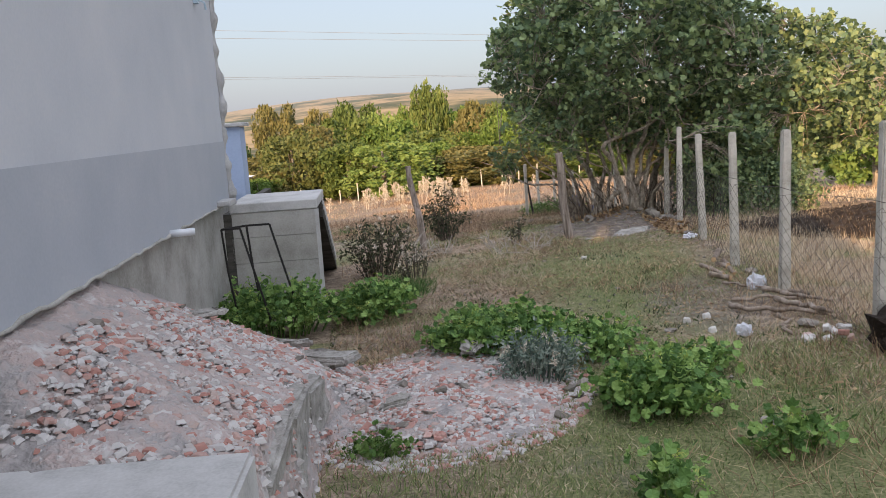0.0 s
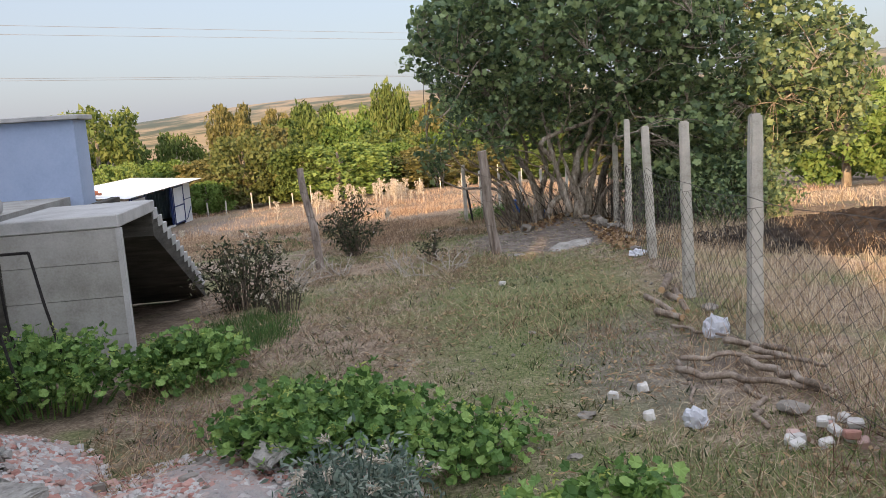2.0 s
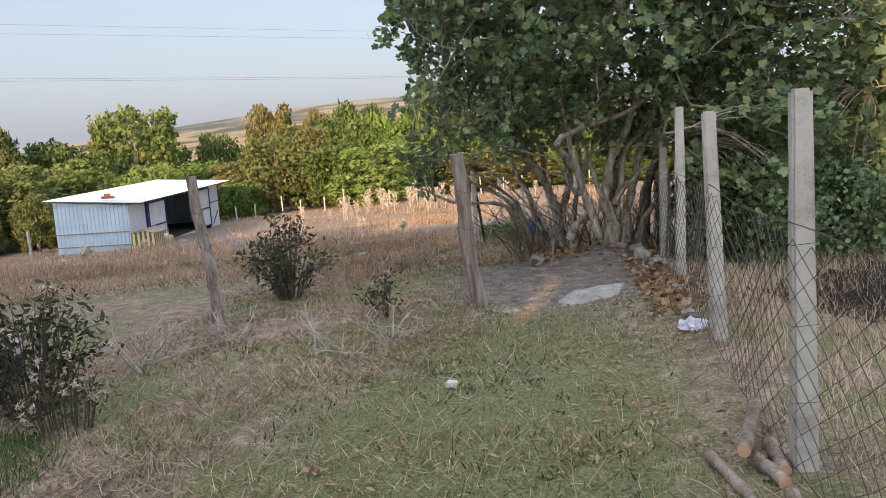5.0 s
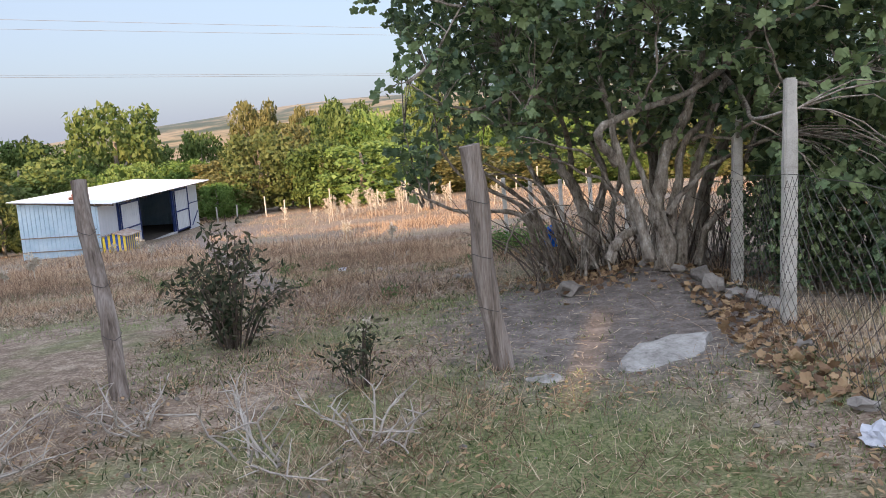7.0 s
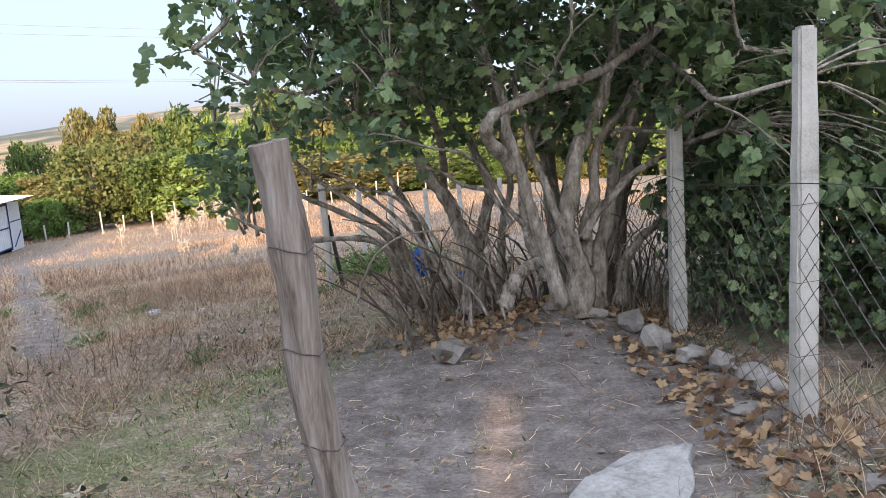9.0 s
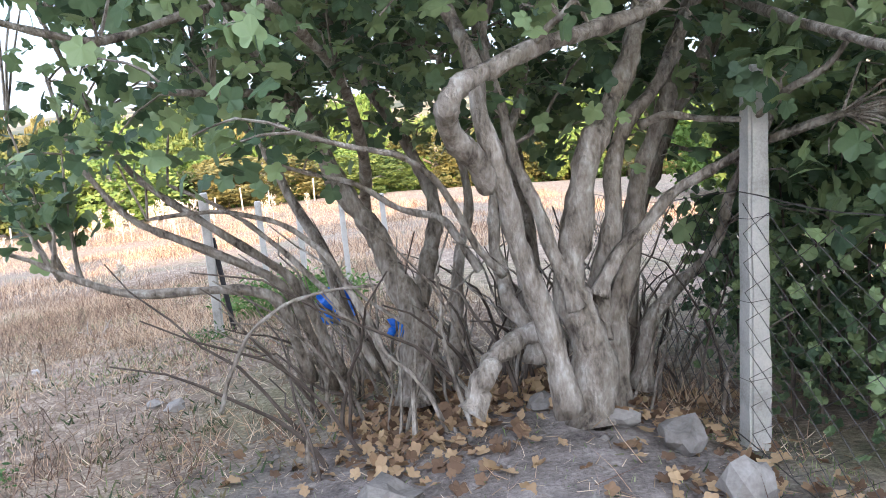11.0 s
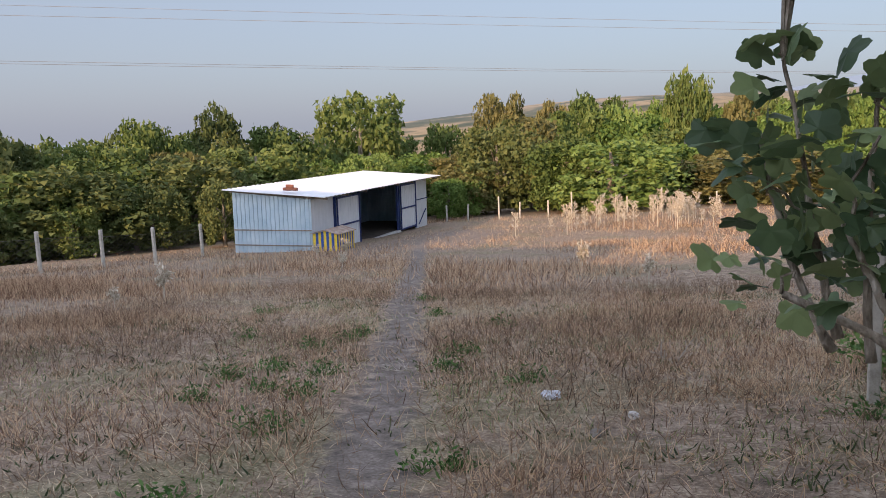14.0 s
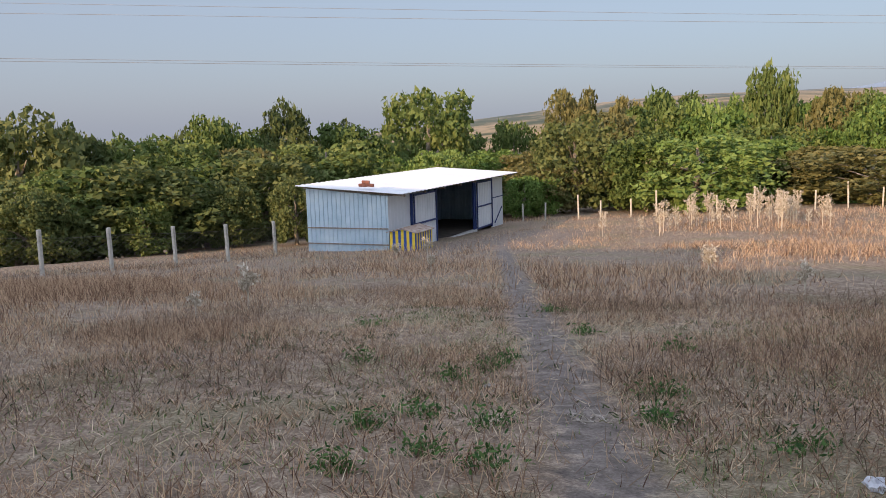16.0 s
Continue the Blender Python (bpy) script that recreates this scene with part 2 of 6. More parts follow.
FOLIAGE = [
    mat("tree_leaf_a", [(0.06, 0.095, 0.022), (0.115, 0.165, 0.042), (0.19, 0.23, 0.07)], 0.9, 6, 0.75, 0.0, island=0.45, per_object=0.55, leaf=0.3),
    mat("tree_leaf_b", [(0.075, 0.135, 0.026), (0.14, 0.22, 0.05), (0.22, 0.30, 0.085)], 0.9, 6, 0.75, 0.0, island=0.45, per_object=0.55, leaf=0.3),
    mat("tree_leaf_c", [(0.085, 0.09, 0.03), (0.155, 0.15, 0.052), (0.23, 0.21, 0.085)], 0.9, 6, 0.75, 0.0, island=0.45, per_object=0.55, leaf=0.3),
    mat("tree_leaf_d", [(0.055, 0.08, 0.026), (0.10, 0.13, 0.04), (0.16, 0.18, 0.06)], 0.9, 6, 0.75, 0.0, island=0.45, per_object=0.55, leaf=0.3),
]


# ---------------------------------------------------------------- mesh tools
class Geo:
    """Collects vertices and faces of one mesh."""

    def __init__(self):
        self.v, self.f, self.n = [], [], 0

    def add(self, verts, faces):
        self.v.append(np.asarray(verts, float).reshape(-1, 3))
        n = self.n
        self.f.extend([tuple(i + n for i in f) for f in faces])
        self.n += len(self.v[-1])
        return self

    def tube(self, pts, radii, sides=6):
        pts = np.asarray(pts, float)
        k = len(pts)
        radii = np.broadcast_to(radii, (k,))
        t = np.gradient(pts, axis=0)
        t /= np.linalg.norm(t, axis=1)[:, None] + 1e-9
        a = np.zeros_like(t)
        w = np.array((1.0, 0, 0)) if abs(t[0, 2]) > 0.7 else np.array((0, 0, 1.0))
        for i in range(k):
            w = w - t[i] * (w @ t[i])
            w = w / (np.linalg.norm(w) + 1e-9)
            a[i] = w
        b = np.cross(t, a)
        ang = np.arange(sides) * 2 * np.pi / sides
        ring = pts[:, None] + radii[:, None, None] * (np.cos(ang)[None, :, None] * a[:, None] + np.sin(ang)[None, :, None] * b[:, None])
        faces = []
        for i in range(k - 1):
            for j in range(sides):
                q = (j + 1) % sides
                faces.append((i * sides + j, i * sides + q, (i + 1) * sides + q, (i + 1) * sides + j))
        faces.append(tuple(range(sides))[::-1])
        faces.append(tuple((k - 1) * sides + j for j in range(sides)))
        return self.add(ring.reshape(-1, 3), faces)

    def box(self, c, s, turn=0.0):
        c, s = np.asarray(c, float), np.asarray(s, float) / 2
        q = np.array([(x, y, z) for x in (-1, 1) for y in (-1, 1) for z in (-1, 1)]) * s
        cs, sn = math.cos(turn), math.sin(turn)
        q = np.stack([q[:, 0] * cs - q[:, 1] * sn, q[:, 0] * sn + q[:, 1] * cs, q[:, 2]], 1) + c
        return self.add(q, [(0, 1, 3, 2), (4, 6, 7, 5), (0, 4, 5, 1), (2, 3, 7, 6), (0, 2, 6, 4), (1, 5, 7, 3)])

    def mesh(self, name, smooth=False):
        me = bpy.data.meshes.new(name)
        me.from_pydata(np.concatenate(self.v).tolist(), [], self.f)
        if smooth:
            me.polygons.foreach_set("use_smooth", [True] * len(me.polygons))
        me.update()
        return me


def part(name, data, material, parent=None, label="", smooth=False):
    """One mesh object, under a thing or a part. data: a Geo, a bmesh or a mesh."""
    if isinstance(data, Geo):
        data = data.mesh(name, smooth)
    elif isinstance(data, bmesh.types.BMesh):
        bm, data = data, bpy.data.meshes.new(name)
        bm.to_mesh(data)
        bm.free()
    if material and not data.materials:
        data.materials.append(material)
    ob = new(name, data)
    if parent:
        ob.parent = parent
    return tagged(ob, label)


def thing(name, at, label, category, group="", turn=0.0):
    e = new(name)
    e.matrix_world = pose(at[0], at[1], at[2], 0, 0, turn)
    return tagged(e, label, category, group)


def bevel_box(sx, sy, sz, w=0.01, jitter=0.0, seg=1, seed=0):
    """A box on z = 0 with rounded edges, a little uneven."""
    bm = bmesh.new()
    bmesh.ops.create_cube(bm, size=1.0)
    r = random.Random(seed)
    for v in bm.verts:
        v.co = Vector((v.co.x * sx + r.uniform(-1, 1) * jitter, v.co.y * sy + r.uniform(-1, 1) * jitter, (v.co.z + 0.5) * sz + r.uniform(-1, 1) * jitter))
    bmesh.ops.bevel(bm, geom=bm.edges[:], offset=w, segments=seg, affect="EDGES")
    return bm


def rock(r, squash=0.7, seed=0, sub=2):
    """An uneven stone about r across, resting on z = 0."""
    bm = bmesh.new()
    bmesh.ops.create_icosphere(bm, subdivisions=sub, radius=r / 2)
    o = Vector((seed * 3.7, seed * 1.3, seed * 2.1))
    for v in bm.verts:
        d = v.co.normalized()
        k = 1 + 0.55 * noise.noise(d * 1.3 + o) + 0.2 * noise.noise(d * 3.1 + o)
        v.co = Vector((v.co.x * k, v.co.y * k, v.co.z * k * squash))
    low = min(v.co.z for v in bm.verts)
    for v in bm.verts:
        v.co.z -= low + 0.12 * r
    return bm


def scatter(template, faces, pts, rot, size):
    """Copies of a small shape. pts (n,3); rot (n,3,3); size (n,)."""
    template = np.asarray(template, float)
    n, k = len(pts), len(template)
    v = np.einsum("nij,kj->nki", rot, template) * np.asarray(size)[:, None, None] + np.asarray(pts)[:, None]
    g = Geo()
    g.v, g.n = [v.reshape(-1, 3)], n * k
    f = []
    for fc in faces:
        f.append((np.arange(n)[:, None] * k + np.asarray(fc)[None]).tolist())
    g.f = [tuple(x) for group in f for x in group]
    return g


def turns(n, tilt_lo, tilt_hi, r=rng):
    """Random rotations: spin about z, then a lean of tilt degrees, then a heading."""
    h, s = r.uniform(0, 2 * np.pi, n), r.uniform(0, 2 * np.pi, n)
    t = np.radians(r.uniform(tilt_lo, tilt_hi, n))

    def rz(a):
        m = np.zeros((len(a), 3, 3))
        m[:, 0, 0], m[:, 0, 1], m[:, 1, 0], m[:, 1, 1], m[:, 2, 2] = np.cos(a), -np.sin(a), np.sin(a), np.cos(a), 1
        return m
    rx = np.zeros((n, 3, 3))
    rx[:, 0, 0], rx[:, 1, 1], rx[:, 1, 2], rx[:, 2, 1], rx[:, 2, 2] = 1, np.cos(t), -np.sin(t), np.sin(t), np.cos(t)
    return rz(h) @ rx @ rz(s)


def sp(v):
    return np.logaddexp(0, v)


def smooth(a, b, v):
    t = np.clip((v - a) / (b - a), 0, 1)
    return t * t * (3 - 2 * t)


WALL_O, WALL_V, WALL_U = np.array((-2.77, 9.12)), np.array((-0.198, 0.98)), np.array((0.98, 0.198))


BUMPS = [(w, am, rng.uniform(0, 6, 6)) for w, am in ((1.9, 0.040), (0.8, 0.026), (0.37, 0.014))]


def bumps(x, y):
    """Small unevenness of the meadow."""
    s = 0.0
    for w, am, p in BUMPS:
        s = s + am * np.sin(x / w + p[0] + 1.3 * np.sin(y / w / 1.7 + p[1])) * np.sin(y / w + p[2] + 1.1 * np.sin(x / w / 1.3 + p[3]))
    return s * smooth(90, 40, np.hypot(x, y - 18))


def ground(x, y):
    x, y = np.asarray(x, float), np.asarray(y, float)
    z = 0.07 - 0.10 * sp((3 - x) / 2) - 0.30 * sp((y - 16.5) / 3) + 0.48 * sp((y - 52) / 6) + 0.22 * sp((4.5 - np.maximum(y, -6)) / 2)
    z = z + 0.10 * sp((-x - 34) / 2) * 0.6
    z = z + 0.27 * np.exp(-((x - 3.45) / 0.75) ** 2 - ((y - 18.9) / 1.05) ** 2) + 0.09 * np.exp(-((x - 4.25) / 0.55) ** 2) * smooth(4.5, 7.0, y) * smooth(19.0, 17.0, y)
    far = np.hypot(x, y - 20)
    # the valley behind the fence and the country beyond it
    z = z - 7.0 * smooth(78, 135, y + 0.25 * x) * smooth(-400, -20, x - 20) - 5.0 * smooth(34, 75, -x)
    z = np.where(far > 150, np.maximum(z, -16.0), z)
    plain = -14 + 0.0 * x
    k = smooth(140, 260, far)
    roll = 7 * np.sin(x / 170 + 1.0) * np.sin(y / 230 + 0.4) + 3 * np.sin(x / 61) * np.cos(y / 83)
    rise = smooth(300, 1100, far) * 58 * smooth(-0.75, -0.05, x / (far + 1)) + smooth(1500, 3000, far) * 105 * smooth(-0.28, -0.02, x / (far + 1)) * (0.75 + 0.25 * np.sin(x / 210))
    z = z + bumps(x, y)
    return z * (1 - k) + k * (plain + roll * smooth(200, 500, far) + rise)


def heap(x, y):
    """Height of the rubble over the ground."""
    x, y = np.asarray(x, float), np.asarray(y, float)
    wall, edge = -2.77 - 0.202 * (y - 9.12), -0.1 - 0.17 * (y - 2.1)       # the house wall and the broken retaining edge
    f = np.clip((x - wall) / (edge - wall), -0.2, 1)
    top = np.interp(y, (1.5, 2.3, 3.7, 5.0, 6.8, 8.2), (0.90, 1.40, 1.39, 1.06, 0.43, -0.5)) * (1 - f) + np.interp(y, (1.8, 3.25, 4.55, 6.0, 7.5), (0.93, 0.68, 0.48, 0.16, -0.25)) * f
    k = smooth(4.0, 5.2, y)
    h = top - np.maximum(x - edge, 0) * (5.0 * (1 - k) + 0.5 * k) - ground(x, y)
    lobe = 0.20 * np.exp(-(((x - 0.4) / 1.0) ** 2 + ((y - 5.4) / 1.4) ** 2)) - 0.07
    return np.maximum(np.maximum(h, lobe), -0.10)


# ---------------------------------------------------------------- ground
def axis_steps(lo, hi, a, b, fine, grow=1.16):
    v = list(np.arange(a, b, fine))
    s, x = fine, v[-1]
    while x < hi:
        s *= grow
        x += s
        v.append(x)
    s, x, left = fine, v[0], []
    while x > lo:
        s *= grow
        x -= s
        left.append(x)
    return np.array(left[::-1] + v)


gx, gy = axis_steps(-3600, 3600, -16, 9, 0.16), axis_steps(-300, 4300, -2, 34, 0.16)
X, Y = np.meshgrid(gx, gy)
Z = ground(X, Y)
Z = Z + rng.normal(0, 0.006, Z.shape) * smooth(90, 40, np.hypot(X, Y - 18))
ny, nx = Z.shape
idx = np.arange(nx * ny).reshape(ny, nx)
quads = np.stack([idx[:-1, :-1], idx[:-1, 1:], idx[1:, 1:], idx[1:, :-1]], -1).reshape(-1, 4)
me = bpy.data.meshes.new("ground")
me.from_pydata(np.stack([X, Y, Z], -1).reshape(-1, 3).tolist(), [], quads.tolist())
me.polygons.foreach_set("use_smooth", [True] * len(me.polygons))


def ground_material():
    m = bpy.data.materials.new("dry_meadow_soil")
    m.use_nodes = True
    n, l = m.node_tree.nodes, m.node_tree.links
    bsdf = n["Principled BSDF"]
    co = n.new("ShaderNodeTexCoord")
    sep = n.new("ShaderNodeSeparateXYZ")
    l.new(co.outputs["Object"], sep.inputs[0])

    def math_node(op, a, b=None, c=None, clamp=False):
        q = n.new("ShaderNodeMath")
        q.operation, q.use_clamp = op, clamp
        for i, s in enumerate((a, b, c)):
            if s is None:
                continue
            if isinstance(s, (int, float)):
                q.inputs[i].default_value = s
            else:
                l.new(s, q.inputs[i])
        return q.outputs[0]

    def noise_node(scale, detail=5.0):
        q = n.new("ShaderNodeTexNoise")
        q.inputs["Scale"].default_value, q.inputs["Detail"].default_value, q.inputs["Roughness"].default_value = scale, detail, 0.62
        l.new(co.outputs["Object"], q.inputs["Vector"])
        return q.outputs["Fac"]

    def ramp(v, cols):
        q = n.new("ShaderNodeValToRGB")
        e = q.color_ramp.elements
        e[0].position, e[1].position = 0.3, 0.7
        e[0].color, e[1].color = (*cols[0], 1), (*cols[-1], 1)
        for i, c in enumerate(cols[1:-1]):
            e.new(0.3 + 0.4 * (i + 1) / (len(cols) - 1)).color = (*c, 1)
        l.new(v, q.inputs[0])
        return q.outputs[0]

    def mixc(f, a, b):
        q = n.new("ShaderNodeMix")
        q.data_type = "RGBA"
        l.new(f, q.inputs[0])
        l.new(a, q.inputs[6])
        l.new(b, q.inputs[7])
        return q.outputs[2]

    def straws(turn, along, across):
        mp = n.new("ShaderNodeMapping")
        mp.inputs["Rotation"].default_value[2] = turn
        mp.inputs["Scale"].default_value = (along, across, along)
        l.new(co.outputs["Object"], mp.inputs[0])
        q = n.new("ShaderNodeTexNoise")
        q.inputs["Scale"].default_value, q.inputs["Detail"].default_value, q.inputs["Distortion"].default_value = 1.0, 3.0, 0.8
        l.new(mp.outputs[0], q.inputs["Vector"])
        return q.outputs["Fac"]

    streak = math_node("MAXIMUM", math_node("MAXIMUM", straws(0.4, 9, 110), straws(1.5, 10, 120)), straws(2.6, 8, 100))
    fine = math_node("MULTIPLY_ADD", math_node("SUBTRACT", streak, 0.58), 0.6, noise_node(38, 4))
    mid, big = noise_node(5.5), noise_node(0.9)
    straw = ramp(math_node("MULTIPLY_ADD", fine, 0.5, math_node("MULTIPLY", mid, 0.5)), [(0.075, 0.056, 0.042), (0.27, 0.205, 0.15), (0.60, 0.50, 0.38)])
    soil = ramp(math_node("MULTIPLY_ADD", fine, 0.4, math_node("MULTIPLY", mid, 0.6)), [(0.085, 0.07, 0.06), (0.20, 0.172, 0.15), (0.38, 0.335, 0.295)])
    green = ramp(fine, [(0.075, 0.10, 0.035), (0.16, 0.19, 0.075), (0.30, 0.28, 0.14)])
    x, y = sep.outputs["X"], sep.outputs["Y"]

    def blob(cx, cy, rx, ry, soft=0.5):
        dx = math_node("POWER", math_node("DIVIDE", math_node("ABSOLUTE", math_node("SUBTRACT", x, cx)), rx), 2.0)
        dy = math_node("POWER", math_node("DIVIDE", math_node("ABSOLUTE", math_node("SUBTRACT", y, cy)), ry), 2.0)
        d = math_node("ADD", math_node("ADD", dx, dy), math_node("MULTIPLY_ADD", mid, 1.6, -0.8))
        return math_node("DIVIDE", math_node("SUBTRACT", 1.0 + soft, d), 2 * soft, clamp=True)

    # the trodden path to the shed: x as a bent line of y
    line = math_node("MULTIPLY_ADD", math_node("MAXIMUM", math_node("SUBTRACT", y, 20.0), 0.0), -0.477, -1.25)
    off = math_node("ABSOLUTE", math_node("SUBTRACT", x, math_node("MULTIPLY_ADD", noise_node(0.35, 3), 0.6, math_node("SUBTRACT", line, 0.3))))
    track = math_node("DIVIDE", math_node("SUBTRACT", 0.46, math_node("MULTIPLY_ADD", mid, 0.9, math_node("SUBTRACT", off, 0.45))), 0.25, clamp=True)
    track = math_node("MULTIPLY", track, math_node("DIVIDE", math_node("SUBTRACT", y, 20.0), 2.0, clamp=True))
    track = math_node("MULTIPLY", track, math_node("DIVIDE", math_node("SUBTRACT", 62.0, y), 6.0, clamp=True))
    bare = math_node("MAXIMUM", math_node("MULTIPLY", track, 0.95), blob(2.9, 17.6, 1.7, 2.9))
    bare = math_node("MAXIMUM", bare, math_node("MULTIPLY", blob(-18.5, 58.0, 3.5, 8.0), 0.7))
    bare = math_node("MAXIMUM", bare, math_node("MULTIPLY", blob(3.2, 8.5, 0.7, 1.5), 0.7))
    bare = math_node("MAXIMUM", bare, math_node("MULTIPLY", math_node("DIVIDE", math_node("SUBTRACT", big, 0.58), 0.12, clamp=True), 0.5))
    lush = math_node("DIVIDE", math_node("SUBTRACT", noise_node(0.55, 4), 0.50), 0.10, clamp=True)
    near_green = math_node("DIVIDE", math_node("SUBTRACT", 24.0, y), 10.0, clamp=True)
    lush = math_node("MULTIPLY", lush, math_node("MULTIPLY_ADD", near_green, 0.55, 0.25))
    lush = math_node("MAXIMUM", lush, math_node("MULTIPLY", blob(2.6, 3.5, 1.6, 3.2), 0.85))
    lush = math_node("MAXIMUM", lush, math_node("MULTIPLY", blob(2.4, 11.2, 1.3, 4.2), 0.85))
    col = mixc(lush, straw, green)
    col = mixc(bare, col, soil)
    # far country by distance from the yard: fields, woods and hills
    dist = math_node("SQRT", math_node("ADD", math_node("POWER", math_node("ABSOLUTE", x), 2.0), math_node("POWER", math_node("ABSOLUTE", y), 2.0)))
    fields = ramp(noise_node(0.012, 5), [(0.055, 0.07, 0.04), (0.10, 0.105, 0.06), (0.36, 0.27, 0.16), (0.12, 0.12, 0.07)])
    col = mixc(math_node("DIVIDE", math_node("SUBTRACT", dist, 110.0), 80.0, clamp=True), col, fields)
    # aerial haze put into the base colour: pale blue mixed in from 700 m
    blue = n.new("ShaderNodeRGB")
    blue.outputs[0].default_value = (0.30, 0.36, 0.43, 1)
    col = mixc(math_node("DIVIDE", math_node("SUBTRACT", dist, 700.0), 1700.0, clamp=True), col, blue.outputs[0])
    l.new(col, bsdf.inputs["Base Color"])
    bsdf.inputs["Roughness"].default_value = 0.95
    bsdf.inputs["Specular IOR Level"].default_value = 0.15
    b = n.new("ShaderNodeBump")
    b.inputs["Strength"].default_value, b.inputs["Distance"].default_value = 0.9, 0.035
    l.new(math_node("MULTIPLY_ADD", fine, 0.5, mid), b.inputs["Height"])
    l.new(b.outputs[0], bsdf.inputs["Normal"])
    return m


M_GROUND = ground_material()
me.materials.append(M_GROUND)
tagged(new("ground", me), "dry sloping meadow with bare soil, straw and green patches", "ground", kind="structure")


def gz(x, y):
    return float(ground(x, y))


# ---------------------------------------------------------------- house, stair and annex
HOUSE_TURN = math.degrees(math.atan2(0.198, 0.98))     # local x along WALL_U, y along WALL_V


def local_thing(name, u, v, label, category):
    """A thing whose local axes are outward from the house wall (x) and along it (y), from the house's corner."""
    p = WALL_O + WALL_U * u + WALL_V * v
    return thing(name, (p[0], p[1], 0.0), label, category, turn=HOUSE_TURN)


house = local_thing("house", 0, 0, "grey plastered house with a darker plinth band and rough mortar corner", "house")
g = Geo().box((-4.6, -6.65, 3.675), (9.2, 13.3, 2.85))
part("wall", g, M_PLASTER, house, "pale grey plaster wall")
part("wall_band", Geo().box((-4.6, -6.65, 1.855), (9.206, 13.306, 0.79)), M_PLASTER_LOW, house, "darker grey plaster band")
part("foundation", Geo().box((-4.66, -6.65, 0.43), (9.12, 13.2, 2.06)), M_CONCRETE, house, "bare concrete foundation set back under the plaster")
part("roof", Geo().box((-4.6, -6.65, 5.18), (9.26, 13.36, 0.16)), M_CONCRETE, house, "flat concrete roof slab")
g = Geo()
zz = np.arange(1.5, 5.05, 0.05)
g.tube(np.stack([0.0 + 0.02 * np.sin(zz * 5), 0.01 + 0.012 * np.sin(zz * 9), zz], 1), 0.055 + 0.022 * np.sin(zz * 17) + rng.uniform(-0.008, 0.008, len(zz)), 7)
part("corner_trim", g, M_TRIM, house, "lumpy unfinished mortar corner", True)
g = Geo()
yy = np.arange(-12.0, 0.05, 0.12)
g.tube(np.stack([np.full_like(yy, 0.0), yy, 1.455 + rng.uniform(-0.012, 0.012, len(yy))], 1), 0.012 + rng.uniform(0, 0.010, len(yy)), 6)
part("plaster_edge", g, M_CONCRETE, house, "ragged lower edge of the plaster", True)
g = Geo().tube([(-0.05, -3.38, 1.47), (0.22, -3.34, 1.475)], 0.035, 12)
part("drain_pipe", g, M_WHITESHEET, house, "short white plastic outlet pipe", True)
part("corner_ledge", bevel_box(0.26, 0.42, 0.07, 0.012, 0.01), M_TRIM, house, "broken mortar ledge").matrix_basis = pose(0.04, -0.75, 1.47)
g = Geo().box((0.02, -1.05, 3.9), (0.07, 0.10, 0.09)).tube([(0.05, -1.05, 3.9), (0.12, -1.05, 3.86), (0.13, -1.05, 3.78)], 0.012, 6)
part("wall_hook", g, M_SHEET, house, "small metal bracket")

# unseen added box that shades the left meadow; its raised end shades the shed
meadow_blocker = thing("neighbour_house", (-24.8, 5.5, -1.0), "plain grey unseen block added to shade the left meadow", "house", turn=HOUSE_TURN)
part("wall", Geo().box((1.6, 0, 2.0), (25.2, 12.0, 8.0)), M_PLASTER, meadow_blocker)
part("roof", Geo().box((1.6, 0, 6.1), (25.6, 12.6, 0.2)), M_CONCRETE, meadow_blocker)
part("upper_storey", Geo().box((-6.5, 0, 8.0), (9.0, 11.0, 3.6)), M_PLASTER, meadow_blocker, "plain grey upper box added to shade the shed")

# plain taller block behind the start of the way, unseen and added to shade the yard; its slit beside the house lets a
# streak of low sun through
behind = thing("rear_building", (1.13, -11.0, 0.0), "plain grey plastered block added behind the yard to shade it", "house")
part("wall", Geo().box((0, 0, 5.8), (3.2, 6.0, 11.6)), M_PLASTER, behind)
part("roof", Geo().box((0, 0, 11.7), (3.4, 6.3, 0.2)), M_CONCRETE, behind)
part("side_wall", Geo().box((-5.03, 2.85, 5.8), (6.24, 0.3, 11.6)), M_PLASTER, behind, "plain grey side panel added to block the sun")
part("link_wall", Geo().box((-1.755, 2.9, 2.55), (0.31, 0.2, 5.1)), M_PLASTER, behind, "added panel below the sun-streak slit")
part("upper_link_wall", Geo().box((-1.755, 2.9, 8.6), (0.31, 0.2, 5.8)), M_PLASTER, behind, "added panel above the sun-streak slit")

# the staircase: landing on a board-marked front wall, flight falling away along the wall
stair = local_thing("concrete_staircase", 0.0, 0.0, "raw board-marked concrete staircase with landing and hollow underside", "stairs")
W = 1.12
for i, (z0, z1) in enumerate(((-0.35, 0.22), (0.226, 0.60), (0.606, 0.95), (0.956, 1.28))):
    part("board_course", Geo().box((0.5 * W - 0.02, 0.075 + 0.004 * (i % 2), (z0 + z1) / 2), (W, 0.15, z1 - z0)), M_CONCRETE, stair)
part("landing", bevel_box(W + 0.04, 1.62, 0.13, 0.012, 0.004), M_CONCRETE_PALE, stair, "pale worn landing slab").matrix_basis = pose(0.5 * W, 0.80, 1.284)
part("edge_strip", Geo().box((W + 0.005, 0.03, 0.50), (0.05, 0.07, 1.56)), M_CONCRETE_PALE, stair, "pale smooth edge of the wall")
N = 13
rise, run = 1.42 / N, 2.88 / 13
g = Geo()
